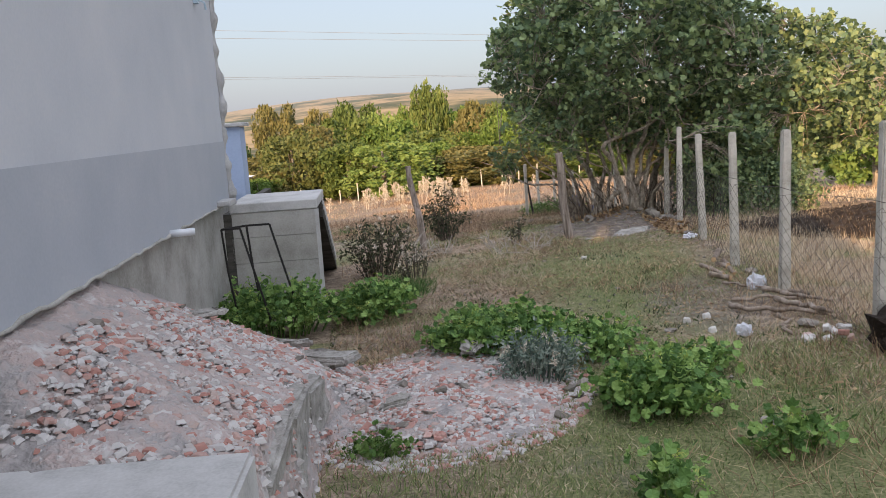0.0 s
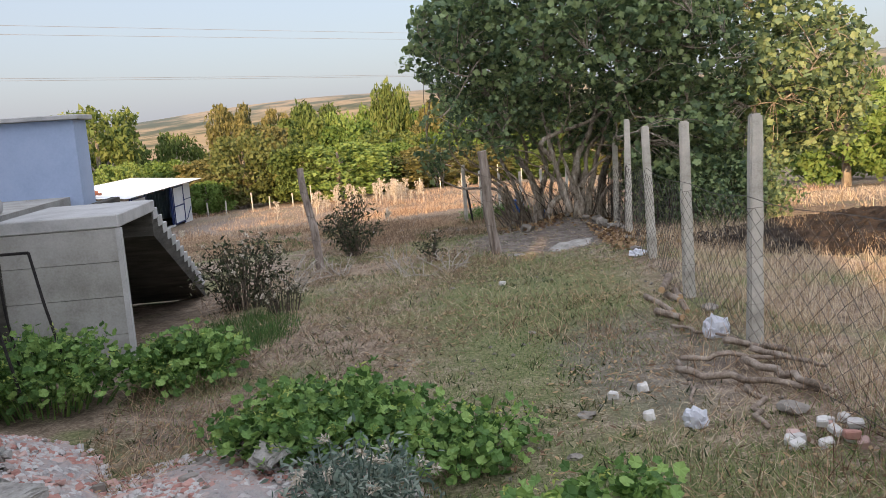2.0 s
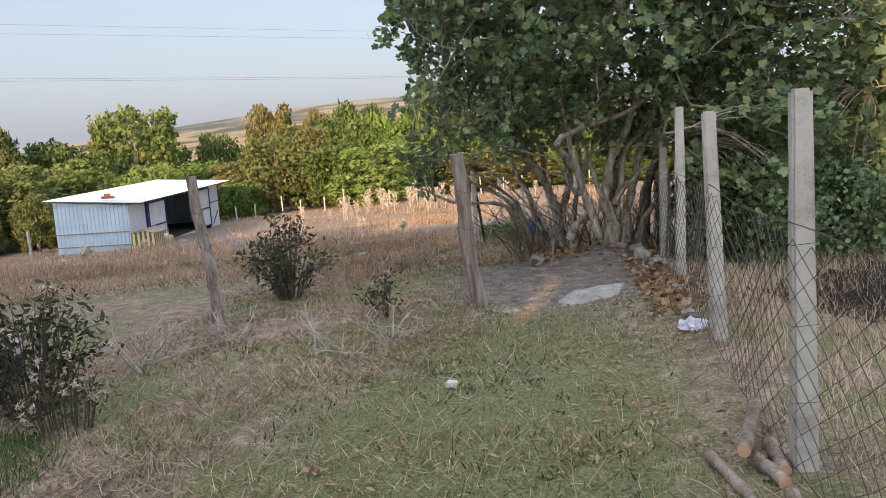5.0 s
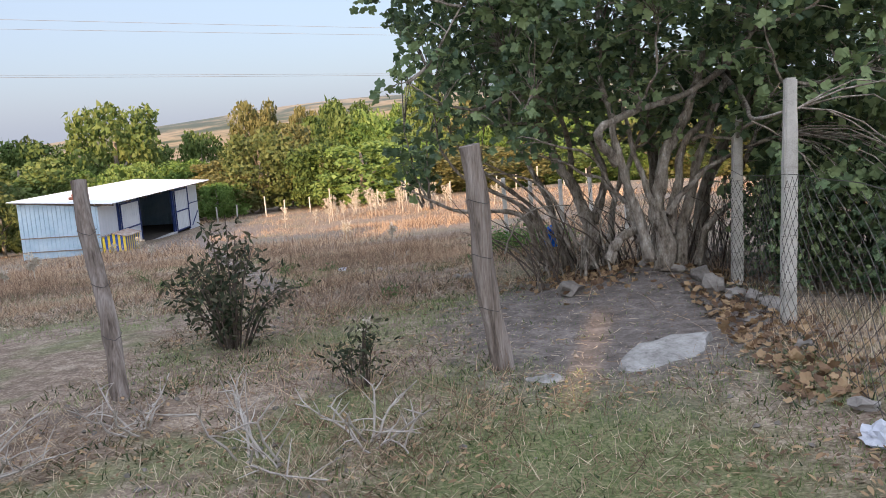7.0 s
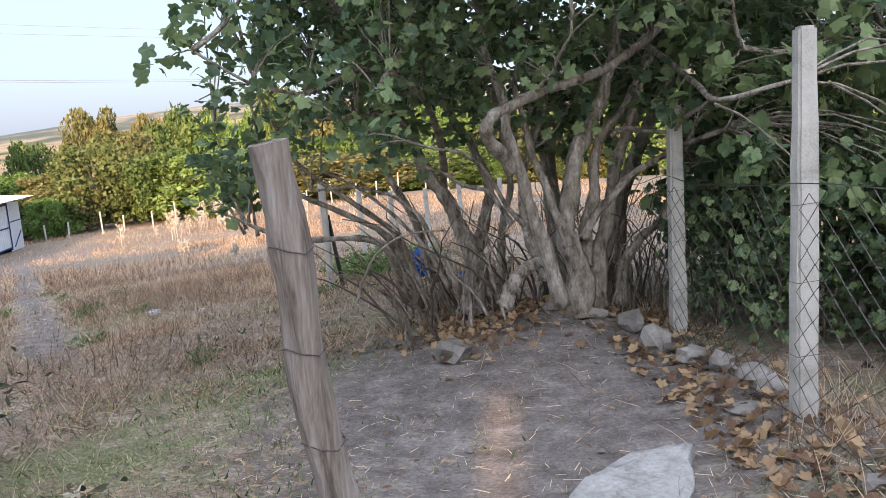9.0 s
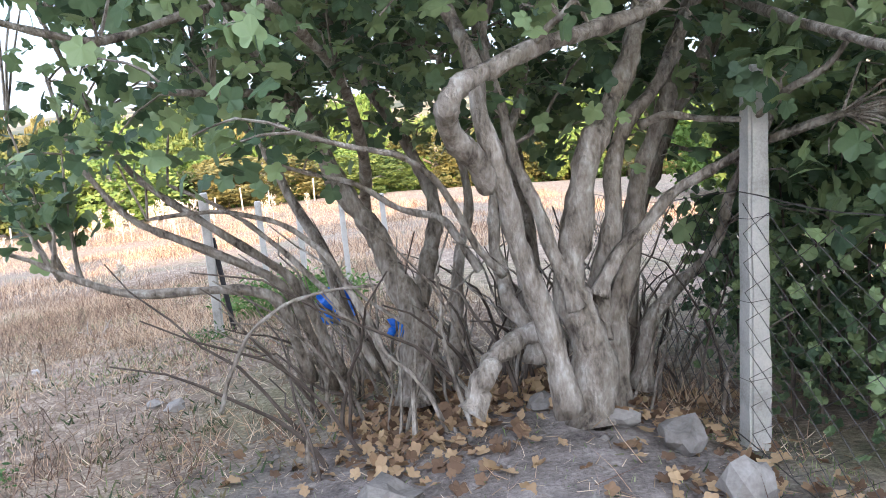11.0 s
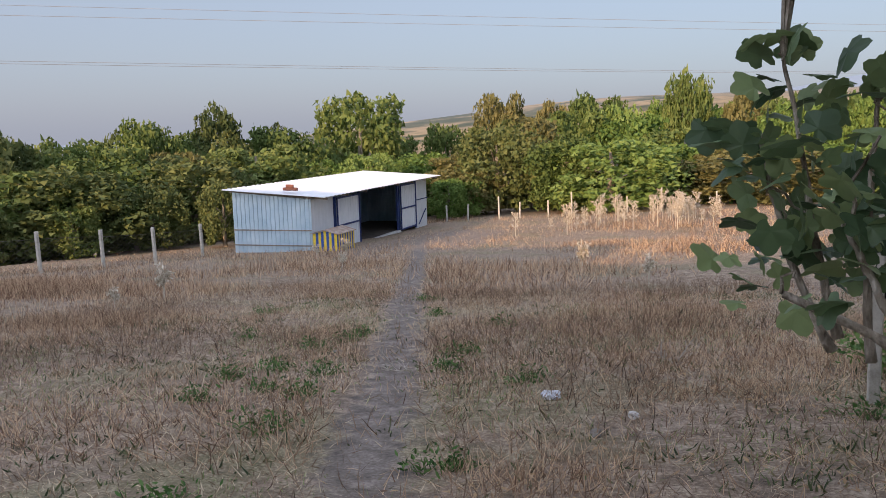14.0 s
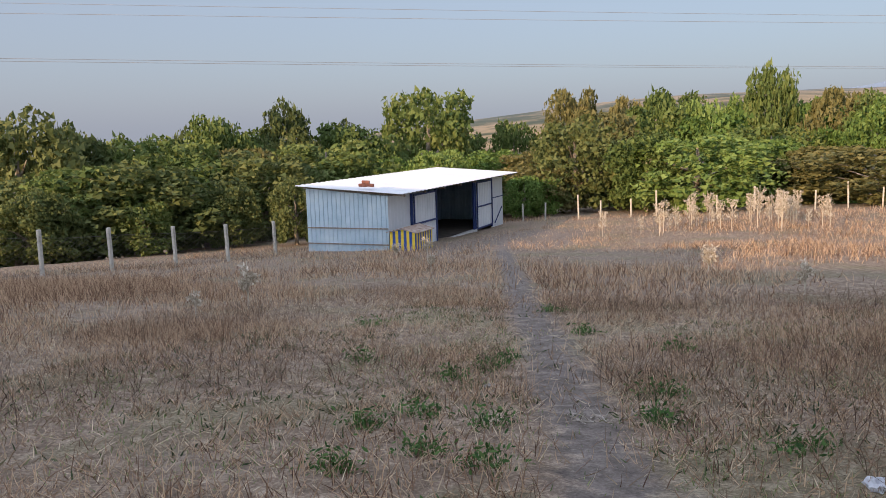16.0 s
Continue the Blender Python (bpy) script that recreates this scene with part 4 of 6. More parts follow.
# ---------------------------------------------------------------- fig tree
fig = thing("fig_tree", (3.5, 19.9, 0.0), "old many-stemmed fig tree with grey trunks and large dark lobed leaves", "tree")
FO = np.array((3.5, 19.9, 0.0))
STEMS = [
    ([(2.8, 19.68, -0.24), (2.82, 19.75, 0.13), (2.8, 19.85, 0.4), (2.66, 19.95, 0.71), (2.51, 20.0, 0.97), (2.38, 20.05, 1.26), (2.17, 20.0, 1.67), (1.95, 19.9, 2.11), (1.82, 19.7, 2.48)], 0.118, 0.03),
    ([(2.85, 19.9, 0.35), (2.96, 20.0, 0.58), (3.03, 20.1, 0.75), (3.02, 20.2, 1.04), (2.92, 20.3, 1.28), (2.68, 20.3, 1.65), (2.65, 20.3, 2.13), (2.76, 20.4, 2.64)], 0.066, 0.025),
    ([(3.4, 18.5, 0.06), (3.27, 18.45, 0.56), (3.17, 18.4, 0.91), (3.08, 18.3, 1.18), (3.03, 18.3, 1.44), (3.01, 18.4, 1.68), (2.94, 18.6, 1.95), (2.93, 18.9, 2.36), (2.96, 19.3, 2.98)], 0.062, 0.025),
    ([(3.05, 18.34, 1.17), (2.97, 18.26, 1.28), (2.89, 18.2, 1.36), (2.85, 18.1, 1.47), (2.85, 18.05, 1.54), (2.9, 18.05, 1.58), (3.02, 18.1, 1.62), (3.22, 18.2, 1.71), (3.52, 18.35, 1.78), (3.8, 18.45, 1.84), (4.2, 18.6, 2.08), (4.58, 18.8, 2.49)], 0.058, 0.03),
    ([(3.61, 18.75, -0.11), (3.59, 18.78, 0.19), (3.56, 18.8, 0.44), (3.51, 18.8, 0.69), (3.56, 18.8, 1.01), (3.67, 18.8, 1.29), (3.79, 18.85, 1.52), (3.92, 18.9, 1.72), (4.02, 19.0, 2.02), (4.14, 19.3, 2.66)], 0.125, 0.035),
    ([(3.64, 18.85, 0.31), (3.69, 18.9, 0.5), (3.76, 18.9, 0.81), (3.79, 18.9, 1.11), (3.88, 18.95, 1.39), (4.12, 19.0, 1.58), (4.28, 19.1, 1.87), (4.64, 19.3, 2.4)], 0.072, 0.025),
    ([(3.79, 19.0, -0.19), (3.84, 19.05, 0.35), (3.94, 19.1, 0.76), (4.08, 19.1, 1.25), (4.2, 19.1, 1.58), (4.33, 19.2, 1.94), (4.53, 19.4, 2.56)], 0.08, 0.03),
    ([(3.66, 18.8, 0.53), (3.74, 18.8, 0.7), (3.86, 18.8, 0.81), (4.01, 18.75, 1.0), (4.24, 18.7, 1.13), (4.37, 18.6, 1.22), (4.7, 18.4, 1.35)], 0.045, 0.02),
    ([(3.52, 18.72, 0.49), (3.46, 18.75, 0.66), (3.4, 18.8, 0.88), (3.32, 18.85, 1.12), (3.24, 18.9, 1.44), (3.18, 19.0, 1.82), (3.36, 19.2, 2.3)], 0.05, 0.02),
    ([(4.05, 19.3, -0.16), (4.08, 19.3, 0.08), (4.15, 19.3, 0.28), (4.25, 19.25, 0.43), (4.39, 19.2, 0.53), (4.47, 19.1, 0.77), (4.52, 19.0, 1.07), (4.6, 18.8, 1.39)], 0.062, 0.02),
    ([(2.96, 18.68, 0.04), (3.03, 18.7, 0.22), (3.17, 18.78, 0.33), (3.37, 18.85, 0.38)], 0.062, 0.05),
    ([(3.35, 18.95, 0.18), (3.33, 18.95, 0.37), (3.22, 19.0, 0.52), (3.22, 19.1, 0.72), (3.21, 19.2, 0.97), (3.36, 19.4, 1.27), (3.55, 19.6, 1.71)], 0.06, 0.02),
    ([(2.99, 19.6, -0.03), (3.08, 19.7, 0.25), (3.09, 19.8, 0.54), (3.22, 19.9, 0.83), (3.2, 20.0, 1.3), (3.1, 20.0, 1.82)], 0.055, 0.02),
    ([(3.94, 18.9, 1.35), (4.04, 18.8, 1.4), (4.19, 18.7, 1.36), (4.33, 18.5, 1.35), (4.35, 18.3, 1.46)], 0.026, 0.012),
    ([(1.77, 18.8, 0.15), (1.83, 18.75, 0.33), (1.95, 18.7, 0.55), (2.13, 18.7, 0.67), (2.34, 18.75, 0.7), (2.56, 18.9, 0.67)], 0.012, 0.007),
    ([(2.63, 19.3, 0.11), (2.55, 19.3, 0.32), (2.47, 19.4, 0.5), (2.33, 19.5, 0.75), (2.12, 19.6, 0.93), (1.76, 19.6, 1.04), (1.4, 19.5, 1.03)], 0.03, 0.01),
    ([(2.56, 19.5, 0.05), (2.44, 19.5, 0.33), (2.31, 19.6, 0.53), (2.1, 19.7, 0.74), (1.88, 19.8, 0.95), (1.66, 19.8, 1.09), (1.47, 19.8, 1.19)], 0.028, 0.01),
    ([(3.08, 18.9, 0.69), (2.94, 19.0, 0.96), (2.72, 19.1, 1.01), (2.51, 19.2, 1.16), (2.26, 19.2, 1.23), (2.12, 19.1, 1.29)], 0.024, 0.01),
    ([(3.15, 18.7, 0.7), (3.0, 18.6, 0.89), (2.86, 18.5, 1.18), (2.68, 18.4, 1.32), (2.46, 18.3, 1.37), (2.27, 18.2, 1.44)], 0.022, 0.01),
    ([(2.38, 20.05, 1.32), (2.09, 19.4, 1.65), (1.89, 18.9, 1.64), (1.77, 18.5, 1.64), (1.72, 18.3, 1.67)], 0.03, 0.01),
    ([(4.17, 19.9, -0.5), (4.23, 19.9, 0.75), (4.47, 19.9, 1.21), (4.85, 19.9, 1.9), (5.4, 20.0, 2.7), (6.2, 20.1, 3.4), (7.0, 20.2, 3.9)], 0.10, 0.025),
    ([(3.75, 20.7, -0.6), (3.8, 20.8, 0.6), (3.7, 21.2, 1.6), (3.6, 21.8, 2.7), (3.7, 22.4, 3.7)], 0.13, 0.03),
    ([(2.6, 20.9, -0.6), (2.3, 21.2, 0.5), (1.9, 21.6, 1.3), (1.4, 22.0, 2.1)], 0.07, 0.02),
    ([(2.16, 20.3, -0.2), (2.0, 20.1, 0.42), (1.77, 20.0, 0.52), (1.14, 20.0, 0.53), (0.74, 20.0, 0.71), (0.67, 20.0, 0.77), (0.39, 20.0, 0.89)], 0.05, 0.012),
    ([(0.72, 20.0, 0.73), (0.63, 20.0, 0.93), (0.56, 20.0, 1.07)], 0.018, 0.008),
    ([(0.73, 20.0, 0.74), (0.76, 20.0, 0.93), (0.71, 20.0, 1.09)], 0.018, 0.008),
    ([(2.3, 20.4, -0.3), (2.06, 20.1, 0.5), (1.57, 20.0, 0.8), (1.24, 20.0, 0.95), (1.05, 20.0, 1.17), (0.94, 20.0, 1.35), (0.9, 19.8, 1.8)], 0.04, 0.012),
    ([(2.4, 20.4, -0.3), (2.12, 20.1, 0.51), (1.83, 20.0, 0.78), (1.42, 20.0, 1.08), (1.2, 20.0, 1.31), (1.08, 20.0, 1.57), (0.95, 19.7, 2.1)], 0.04, 0.012),
    ([(2.6, 20.4, 0.82), (2.6, 19.7, 1.35), (2.45, 18.9, 1.75), (2.2, 18.2, 1.95), (2.1, 17.75, 1.8)], 0.05, 0.012),
    ([(4.3, 19.2, 2.1), (4.35, 18.2, 1.75), (4.2, 17.3, 1.55), (4.5, 16.9, 1.65)], 0.035, 0.012),
    ([(0.54, 20.7, 0.55), (0.4, 20.7, 0.86), (0.32, 20.7, 1.15), (0.28, 20.7, 1.34)], 0.02, 0.007),
    ([(0.56, 20.7, 0.6), (0.47, 20.7, 0.97), (0.42, 20.7, 1.3), (0.35, 20.7, 1.62)], 0.02, 0.007),
    ([(0.67, 20.7, 0.52), (0.64, 20.7, 0.91), (0.65, 20.7, 1.21), (0.66, 20.7, 1.45)], 0.02, 0.007),
    ([(2.3, 19.5, 2.0), (1.98, 18.6, 2.0), (1.58, 18.2, 1.81), (1.25, 17.9, 1.9), (0.92, 17.8, 2.14)], 0.028, 0.008),
]
for pts, r0, r1 in STEMS:
    p = np.array(pts) - FO
    k = np.linspace(0, 1, len(p))
    kk = np.linspace(0, 1, len(p) * 5)
    q = np.stack([np.interp(kk, k, p[:, i]) for i in range(3)], 1)
    for _ in range(2):
        q[1:-1] = (q[:-2] + 2 * q[1:-1] + q[2:]) / 4
    q += np.stack([np.sin(kk * 23 + r0 * 90), np.cos(kk * 19 + r0 * 50), 0 * kk], 1) * r0 * 0.16
    rad = r0 + (r1 - r0) * kk ** 0.65
    rad = rad * (1 + 0.09 * np.sin(kk * 41 + r0 * 30) + 0.05 * np.sin(kk * 97 + r0 * 70)) * (1 + 0.25 * np.exp(-kk * 14) * (r0 > 0.06))
    g = Geo().tube(q, rad, 12 if r0 > 0.05 else 7)
    g.v[0] += rng.normal(0, r0 * 0.05, g.v[0].shape)
    part("stem" if r0 > 0.045 else "limb", g, M_BARK, fig, smooth=True)
# thin suckers round the foot
for i in range(150):
    a = rng.uniform(0, 6.28)
    b0 = np.array((rng.uniform(2.1, 4.7), rng.uniform(19.0, 21.3), 0.0))
    b0[2] = gz(b0[0], b0[1]) - 0.05
    L = rng.uniform(0.6, 1.5)
    lean = np.array((rng.uniform(-0.6, 0.25) if b0[0] < 3.3 else rng.uniform(-0.3, 0.4), rng.uniform(-0.35, 0.35), 1.0))
    s = np.linspace(0, 1, 8)[:, None]
    q = b0 + lean * L * s + np.array((rng.uniform(-0.55, 0.3), rng.uniform(-0.45, 0.4), -0.2)) * s ** 2 * L + np.cumsum(rng.normal(0, 0.04, (8, 3)), 0) * s
    part("sucker", Geo().tube(q - FO, np.linspace(rng.uniform(0.009, 0.022), 0.004, 8), 5), M_BARK if i % 3 else M_TWIG, fig)



def crown_points(n):
    out = []
    while len(out) < n:
        c = rng.uniform((-0.2, 16.2, 0.7), (10.0, 24.5, 6.3))
        e1 = ((c[0] - 3.7) / 3.5) ** 2 + ((c[1] - 20.4) / 3.7) ** 2 + ((c[2] - 3.7) / 2.6) ** 2
        e2 = ((c[0] - 7.3) / 2.6) ** 2 + ((c[1] - 20.3) / 3.2) ** 2 + ((c[2] - 2.5) / 1.95) ** 2
        e3 = ((c[0] - 5.9) / 1.8) ** 2 + ((c[1] - 18.6) / 1.8) ** 2 + ((c[2] - 1.2) / 1.3) ** 2
        e = min(e1, e2, e3)
        lump = 0.22 * noise.noise(Vector(c * 0.75))
        if e + lump > 1 or (e < 0.30 and rng.uniform() < 0.75):
            continue
        # the hollow under the crown, and the walker's way past it
        back = c[0] > 3.5 and c[1] > 20.0 and c[2] > 0.5          # leaves hang low behind the trunks
        if e1 < e3 and e1 < e2 and c[2] < 1.35 + 0.5 * rng.uniform() and not back:
            continue
        if c[1] < 18.6 and c[2] < 2.2 and c[0] < 4.6 and not (c[1] > 17.6 and c[2] > 1.5 and c[0] > 2.0):
            continue
        if c[2] < 2.6 and c[0] - 2.17 < -0.36 * (c[1] - 16.05):
            continue
        out.append(c)
    return np.array(out)


nodes = np.concatenate([np.array(p)[2:] for p, a, b in STEMS])
aims = crown_points(150)
aims = aims[np.argsort([np.min(np.linalg.norm(nodes - c, axis=1)) for c in aims])]
for c in aims:
    d = np.linalg.norm(nodes - c, axis=1) + np.maximum(0, nodes[:, 2] - c[2]) * 0.8
    a = nodes[int(np.argmin(d))]
    L = float(np.linalg.norm(c - a))
    s = np.linspace(0, 1, 9)[:, None]
    q = a + (c - a) * s + np.array((0, 0, -0.12)) * np.sin(s * np.pi) * L + np.cumsum(rng.normal(0, 0.018, (9, 3)), 0) * s
    part("branch", Geo().tube(q - FO, np.linspace(0.010 + 0.012 * L, 0.008, 9), 6), M_BARK, fig, smooth=True)
    nodes = np.concatenate([nodes, q[3:]])

tips = np.concatenate([crown_points(2900), np.array([(0.87, 17.9, 2.26), (0.74, 17.9, 2.08), (1.06, 17.9, 2.25), (1.1, 17.9, 1.98), (1.24, 17.9, 1.86), (0.93, 17.9, 1.81), (1.38, 17.9, 2.11), (0.97, 17.9, 2.43), (1.26, 17.9, 2.38), (1.58, 17.9, 2.21), (1.63, 17.9, 1.95), (1.87, 17.9, 2.04), (0.4, 20.7, 0.86), (0.32, 20.7, 1.15), (0.28, 20.7, 1.34), (0.47, 20.7, 0.97), (0.42, 20.7, 1.3), (0.35, 20.7, 1.62), (0.64, 20.7, 0.91), (0.65, 20.7, 1.21), (0.66, 20.7, 1.45), (1.99, 18.07, 1.36), (1.87, 18.17, 1.48), (2.14, 18.27, 1.46), (0.56, 20.0, 1.12), (0.71, 20.0, 1.15), (0.39, 20.0, 0.95), (0.94, 19.9, 1.5), (0.9, 19.8, 1.85), (1.08, 19.9, 1.7), (0.95, 19.7, 2.15), (1.35, 18.8, 1.78),
                                                (2.08, 17.5, 1.68), (2.2, 18.2, 1.95), (2.0, 18.8, 2.1), (1.2, 19.2, 2.2), (1.9, 19.0, 1.55), (1.5, 19.2, 1.35), (2.2, 18.8, 1.5), (1.4, 19.0, 1.5), (1.15, 19.6, 1.7), (1.7, 19.4, 1.75), (2.5, 18.9, 1.65), (1.2, 19.4, 1.45), (2.3, 19.2, 1.3), (0.75, 19.5, 1.35), (0.6, 19.8, 1.3), (2.15, 17.65, 1.75)])])
twigs, leaf_p, leaf_dir = Geo(), [], []
for c in tips:
    d = np.linalg.norm(nodes - c, axis=1) + np.maximum(0, nodes[:, 2] - c[2]) * 0.8
    b = nodes[int(np.argmin(d))]
    s = np.linspace(0, 1, 5)[:, None]
    q = b + (c - b) * s + np.array((0, 0, 0.14)) * np.sin(s * np.pi) * np.linalg.norm(c - b) + rng.normal(0, 0.02, (5, 3)) * s
    twigs.tube(q - FO, np.linspace(0.006 + 0.003 * np.linalg.norm(c - b), 0.004, 5), 4)
    for _ in range(int(rng.integers(10, 16))):
        o = rng.normal(size=3)
        o /= np.linalg.norm(o)
        leaf_p.append(c + o * rng.uniform(0.06, 0.26) * np.array((1, 1, 0.7)))
part("twigs", twigs, M_BARK, fig, "thin grey twigs")["kind"] = "stuff"
# a lobed leaf: five rounded lobes round a folded midrib
def fig_leaf(n):
    out = [(0, 0.40, -0.02)]
    for a in np.linspace(-np.pi / 2, 1.5 * np.pi, n + 1)[:-1]:
        c = a - np.pi / 2
        r = 0.43 * (1 + 0.16 * math.cos(5 * c) - 0.02 * math.cos(10 * c)) * (1.0 + 0.16 * math.cos(c)) * (0.55 if abs(abs(c) - np.pi) < 0.2 else 1.0)
        out.append((r * math.cos(a), 0.45 + r * math.sin(a), 0.16 * abs(r * math.cos(a)) - 0.14 * max(0, r * math.sin(a)) + 0.025 * math.cos(5 * c)))
    return out, [(0, i, i % n + 1) for i in range(1, n + 1)]


LEAF, LEAF_F = fig_leaf(20)
FINE, FINE_F = fig_leaf(40)
leaf_p = np.array(leaf_p)
near = (leaf_p[:, 1] < 20.3) & (leaf_p[:, 2] < 2.9) & (leaf_p[:, 0] < 4.2)
for sel, shape, faces in ((near, FINE, FINE_F), (~near, LEAF, LEAF_F)):
    q = leaf_p[sel]
    part("crown", scatter(shape, faces, q - FO, turns(len(q), 85, 175), rng.uniform(0.10, 0.175, len(q)) * (0.78 if shape is FINE else 1.0)), M_FIG, fig, "large dark green lobed fig leaves")["kind"] = "stuff"


# ---------------------------------------------------------------- rubble by the house
rubble = thing("rubble_heap", (0.0, 0.0, 0.0), "sloping heap of broken bricks and mortar dust against the house", "rubble heap")
hx, hy = np.arange(-3.0, 2.6, 0.05), np.arange(1.1, 8.0, 0.05)
HX, HY = np.meshgrid(hx, hy)
HH = heap(HX, HY)
HZ = ground(HX, HY) + HH + 0.02 * np.sin(HX * 7 + 2 * np.sin(HY * 5)) + rng.normal(0, 0.012, HX.shape)
hid = np.arange(HX.size).reshape(HX.shape)
hq = np.stack([hid[:-1, :-1], hid[:-1, 1:], hid[1:, 1:], hid[1:, :-1]], -1).reshape(-1, 4)
keep = (HH[:-1, :-1].ravel() > -0.06) & (HH[1:, 1:].ravel() > -0.06)
g = Geo().add(np.stack([HX, HY, HZ], -1).reshape(-1, 3), [tuple(q) for q in hq[keep].tolist()])
part("mound", g, M_MORTAR, rubble, "grey-pink crushed mortar and plaster", True)


def on_heap(x, y):
    return float(ground(x, y) + max(heap(x, y), 0.0))


def heap_spots(n, clump=-2.0):
    """Places on the rubble; clump: how far only where the brick lies thick."""
    out = []
    while len(out) < n:
        x, y = rng.uniform(-2.4, 2.0), rng.uniform(1.72, 7.6)
        if heap(x, y) > -0.03 and noise.noise(Vector((x * 1.1, y * 1.1, 0.3))) + 0.25 * min(y - 4.2, 1.2) > clump and (x + 2.77) * 0.98 + (y - 9.12) * 0.198 > 0.15:
            out.append((x, y))
    return out


shards = []
for i in range(9):
    bm = bevel_box(rng.uniform(0.07, 0.17), rng.uniform(0.05, 0.10), rng.uniform(0.018, 0.05), 0.006, 0.014, seed=i)
    m = bpy.data.meshes.new("brick_fragment")
    bm.to_mesh(m)
    bm.free()
    m.materials.append(M_BRICK if i % 4 else M_STONE)
    shards.append(m)
for i, (x, y) in enumerate(heap_spots(290, 0.12)):
    o = new("brick_fragment", shards[i % 9])
    o.parent = rubble
    s = rng.uniform(0.45, 1.05)
    o.matrix_basis = pose(x, y, on_heap(x, y) - 0.005, rng.uniform(-25, 25), rng.uniform(-25, 25), rng.uniform(0, 360)) @ Matrix.Scale(s, 4)
spots = np.array(heap_spots(12500) + heap_spots(4500, 0.15))
z = ground(spots[:, 0], spots[:, 1]) + np.maximum(heap(spots[:, 0], spots[:, 1]), 0) + 0.004
CHIP = [(-0.5, -0.35, -0.1), (0.5, -0.3, -0.1), (0.42, 0.36, -0.1), (-0.46, 0.3, -0.1), (-0.36, -0.2, 0.22), (0.33, -0.24, 0.18), (0.28, 0.2, 0.24), (-0.3, 0.22, 0.2)]
CHIP_F = [(4, 5, 6, 7), (0, 1, 5, 4), (1, 2, 6, 5), (2, 3, 7, 6), (3, 0, 4, 7)]
part("brick_rubble", scatter(CHIP, CHIP_F, np.column_stack([spots, z]), turns(len(spots), 0, 30), 0.014 + 0.065 * rng.uniform(0, 1, len(spots)) ** 2), M_BRICK_STUFF, rubble, "small chips of brick and mortar")["kind"] = "stuff"

slab = tagged(part("concrete_slab", bevel_box(1.6, 3.3, 0.5, 0.02, 0.01, 2), M_CONCRETE_PALE), "smooth pale concrete step slab beside the rubble", "concrete slab")
slab.matrix_world = pose(-0.50, 0.09, 0.50, 0, 0, 9.5)
for i, (x, y, z, sx, sy, sz, rz) in enumerate(((-0.27, 2.62, 0.22, 0.24, 0.95, 0.50, 9), (-0.40, 3.5, 0.16, 0.26, 0.80, 0.48, 11), (-0.52, 4.25, 0.10, 0.30, 0.55, 0.42, 4), (-0.66, 5.5, 0.30, 0.62, 0.26, 0.06, -20), (-1.1, 6.05, 0.30, 0.36, 0.12, 0.07, 20),
                                              (0.15, 4.5, 0.24, 0.24, 0.16, 0.07, 10), (0.25, 7.06, -0.03, 0.40, 0.12, 0.10, 5), (-1.5, 5.0, 0.85, 0.3, 0.2, 0.08, 50), (0.55, 6.35, 0.10, 0.3, 0.2, 0.1, 80))):
    bm = bevel_box(sx, sy, sz, 0.03, 0.03, 2, seed=i + 40)
    bmesh.ops.subdivide_edges(bm, edges=bm.edges[:], cuts=2)
    for v in bm.verts:
        v.co += v.normal * 0.05 * noise.noise(v.co * 7 + Vector((i, 0, 0)))
    o = tagged(part("concrete_chunk", bm, M_SLABROCK), "broken pale concrete chunk lying on the rubble", "concrete chunk", "broken concrete chunks")
    o.matrix_world = pose(x, y, max(z, on_heap(x, y) - 0.03) if i > 2 else z, rng.uniform(-6, 6), rng.uniform(-6, 6), rz)


# ---------------------------------------------------------------- herbs and shrubs
ROUND = [(0, 0, 0)] + [(0.5 * (1 + 0.15 * math.cos(5 * a)) * math.sin(a), 0.5 - 0.5 * (1 + 0.15 * math.cos(5 * a)) * math.cos(a), 0.10 + 0.10 * math.cos(5 * a) + 0.05 * math.sin(3 * a)) for a in np.linspace(0.35, 2 * np.pi - 0.35, 11)] + [(0, 0.5, 0.0)]
ROUND_F = [(12, i, i + 1) for i in range(1, 11)] + [(12, 0, 1), (12, 11, 0)]
SLIM = [(0, 0, 0), (0.17, 0.35, 0.03), (0.13, 0.7, 0.03), (0, 1, -0.05), (-0.13, 0.7, 0.03), (-0.17, 0.35, 0.03)]
SLIM_F = [(0, 1, 5), (1, 2, 4, 5), (2, 3, 4)]


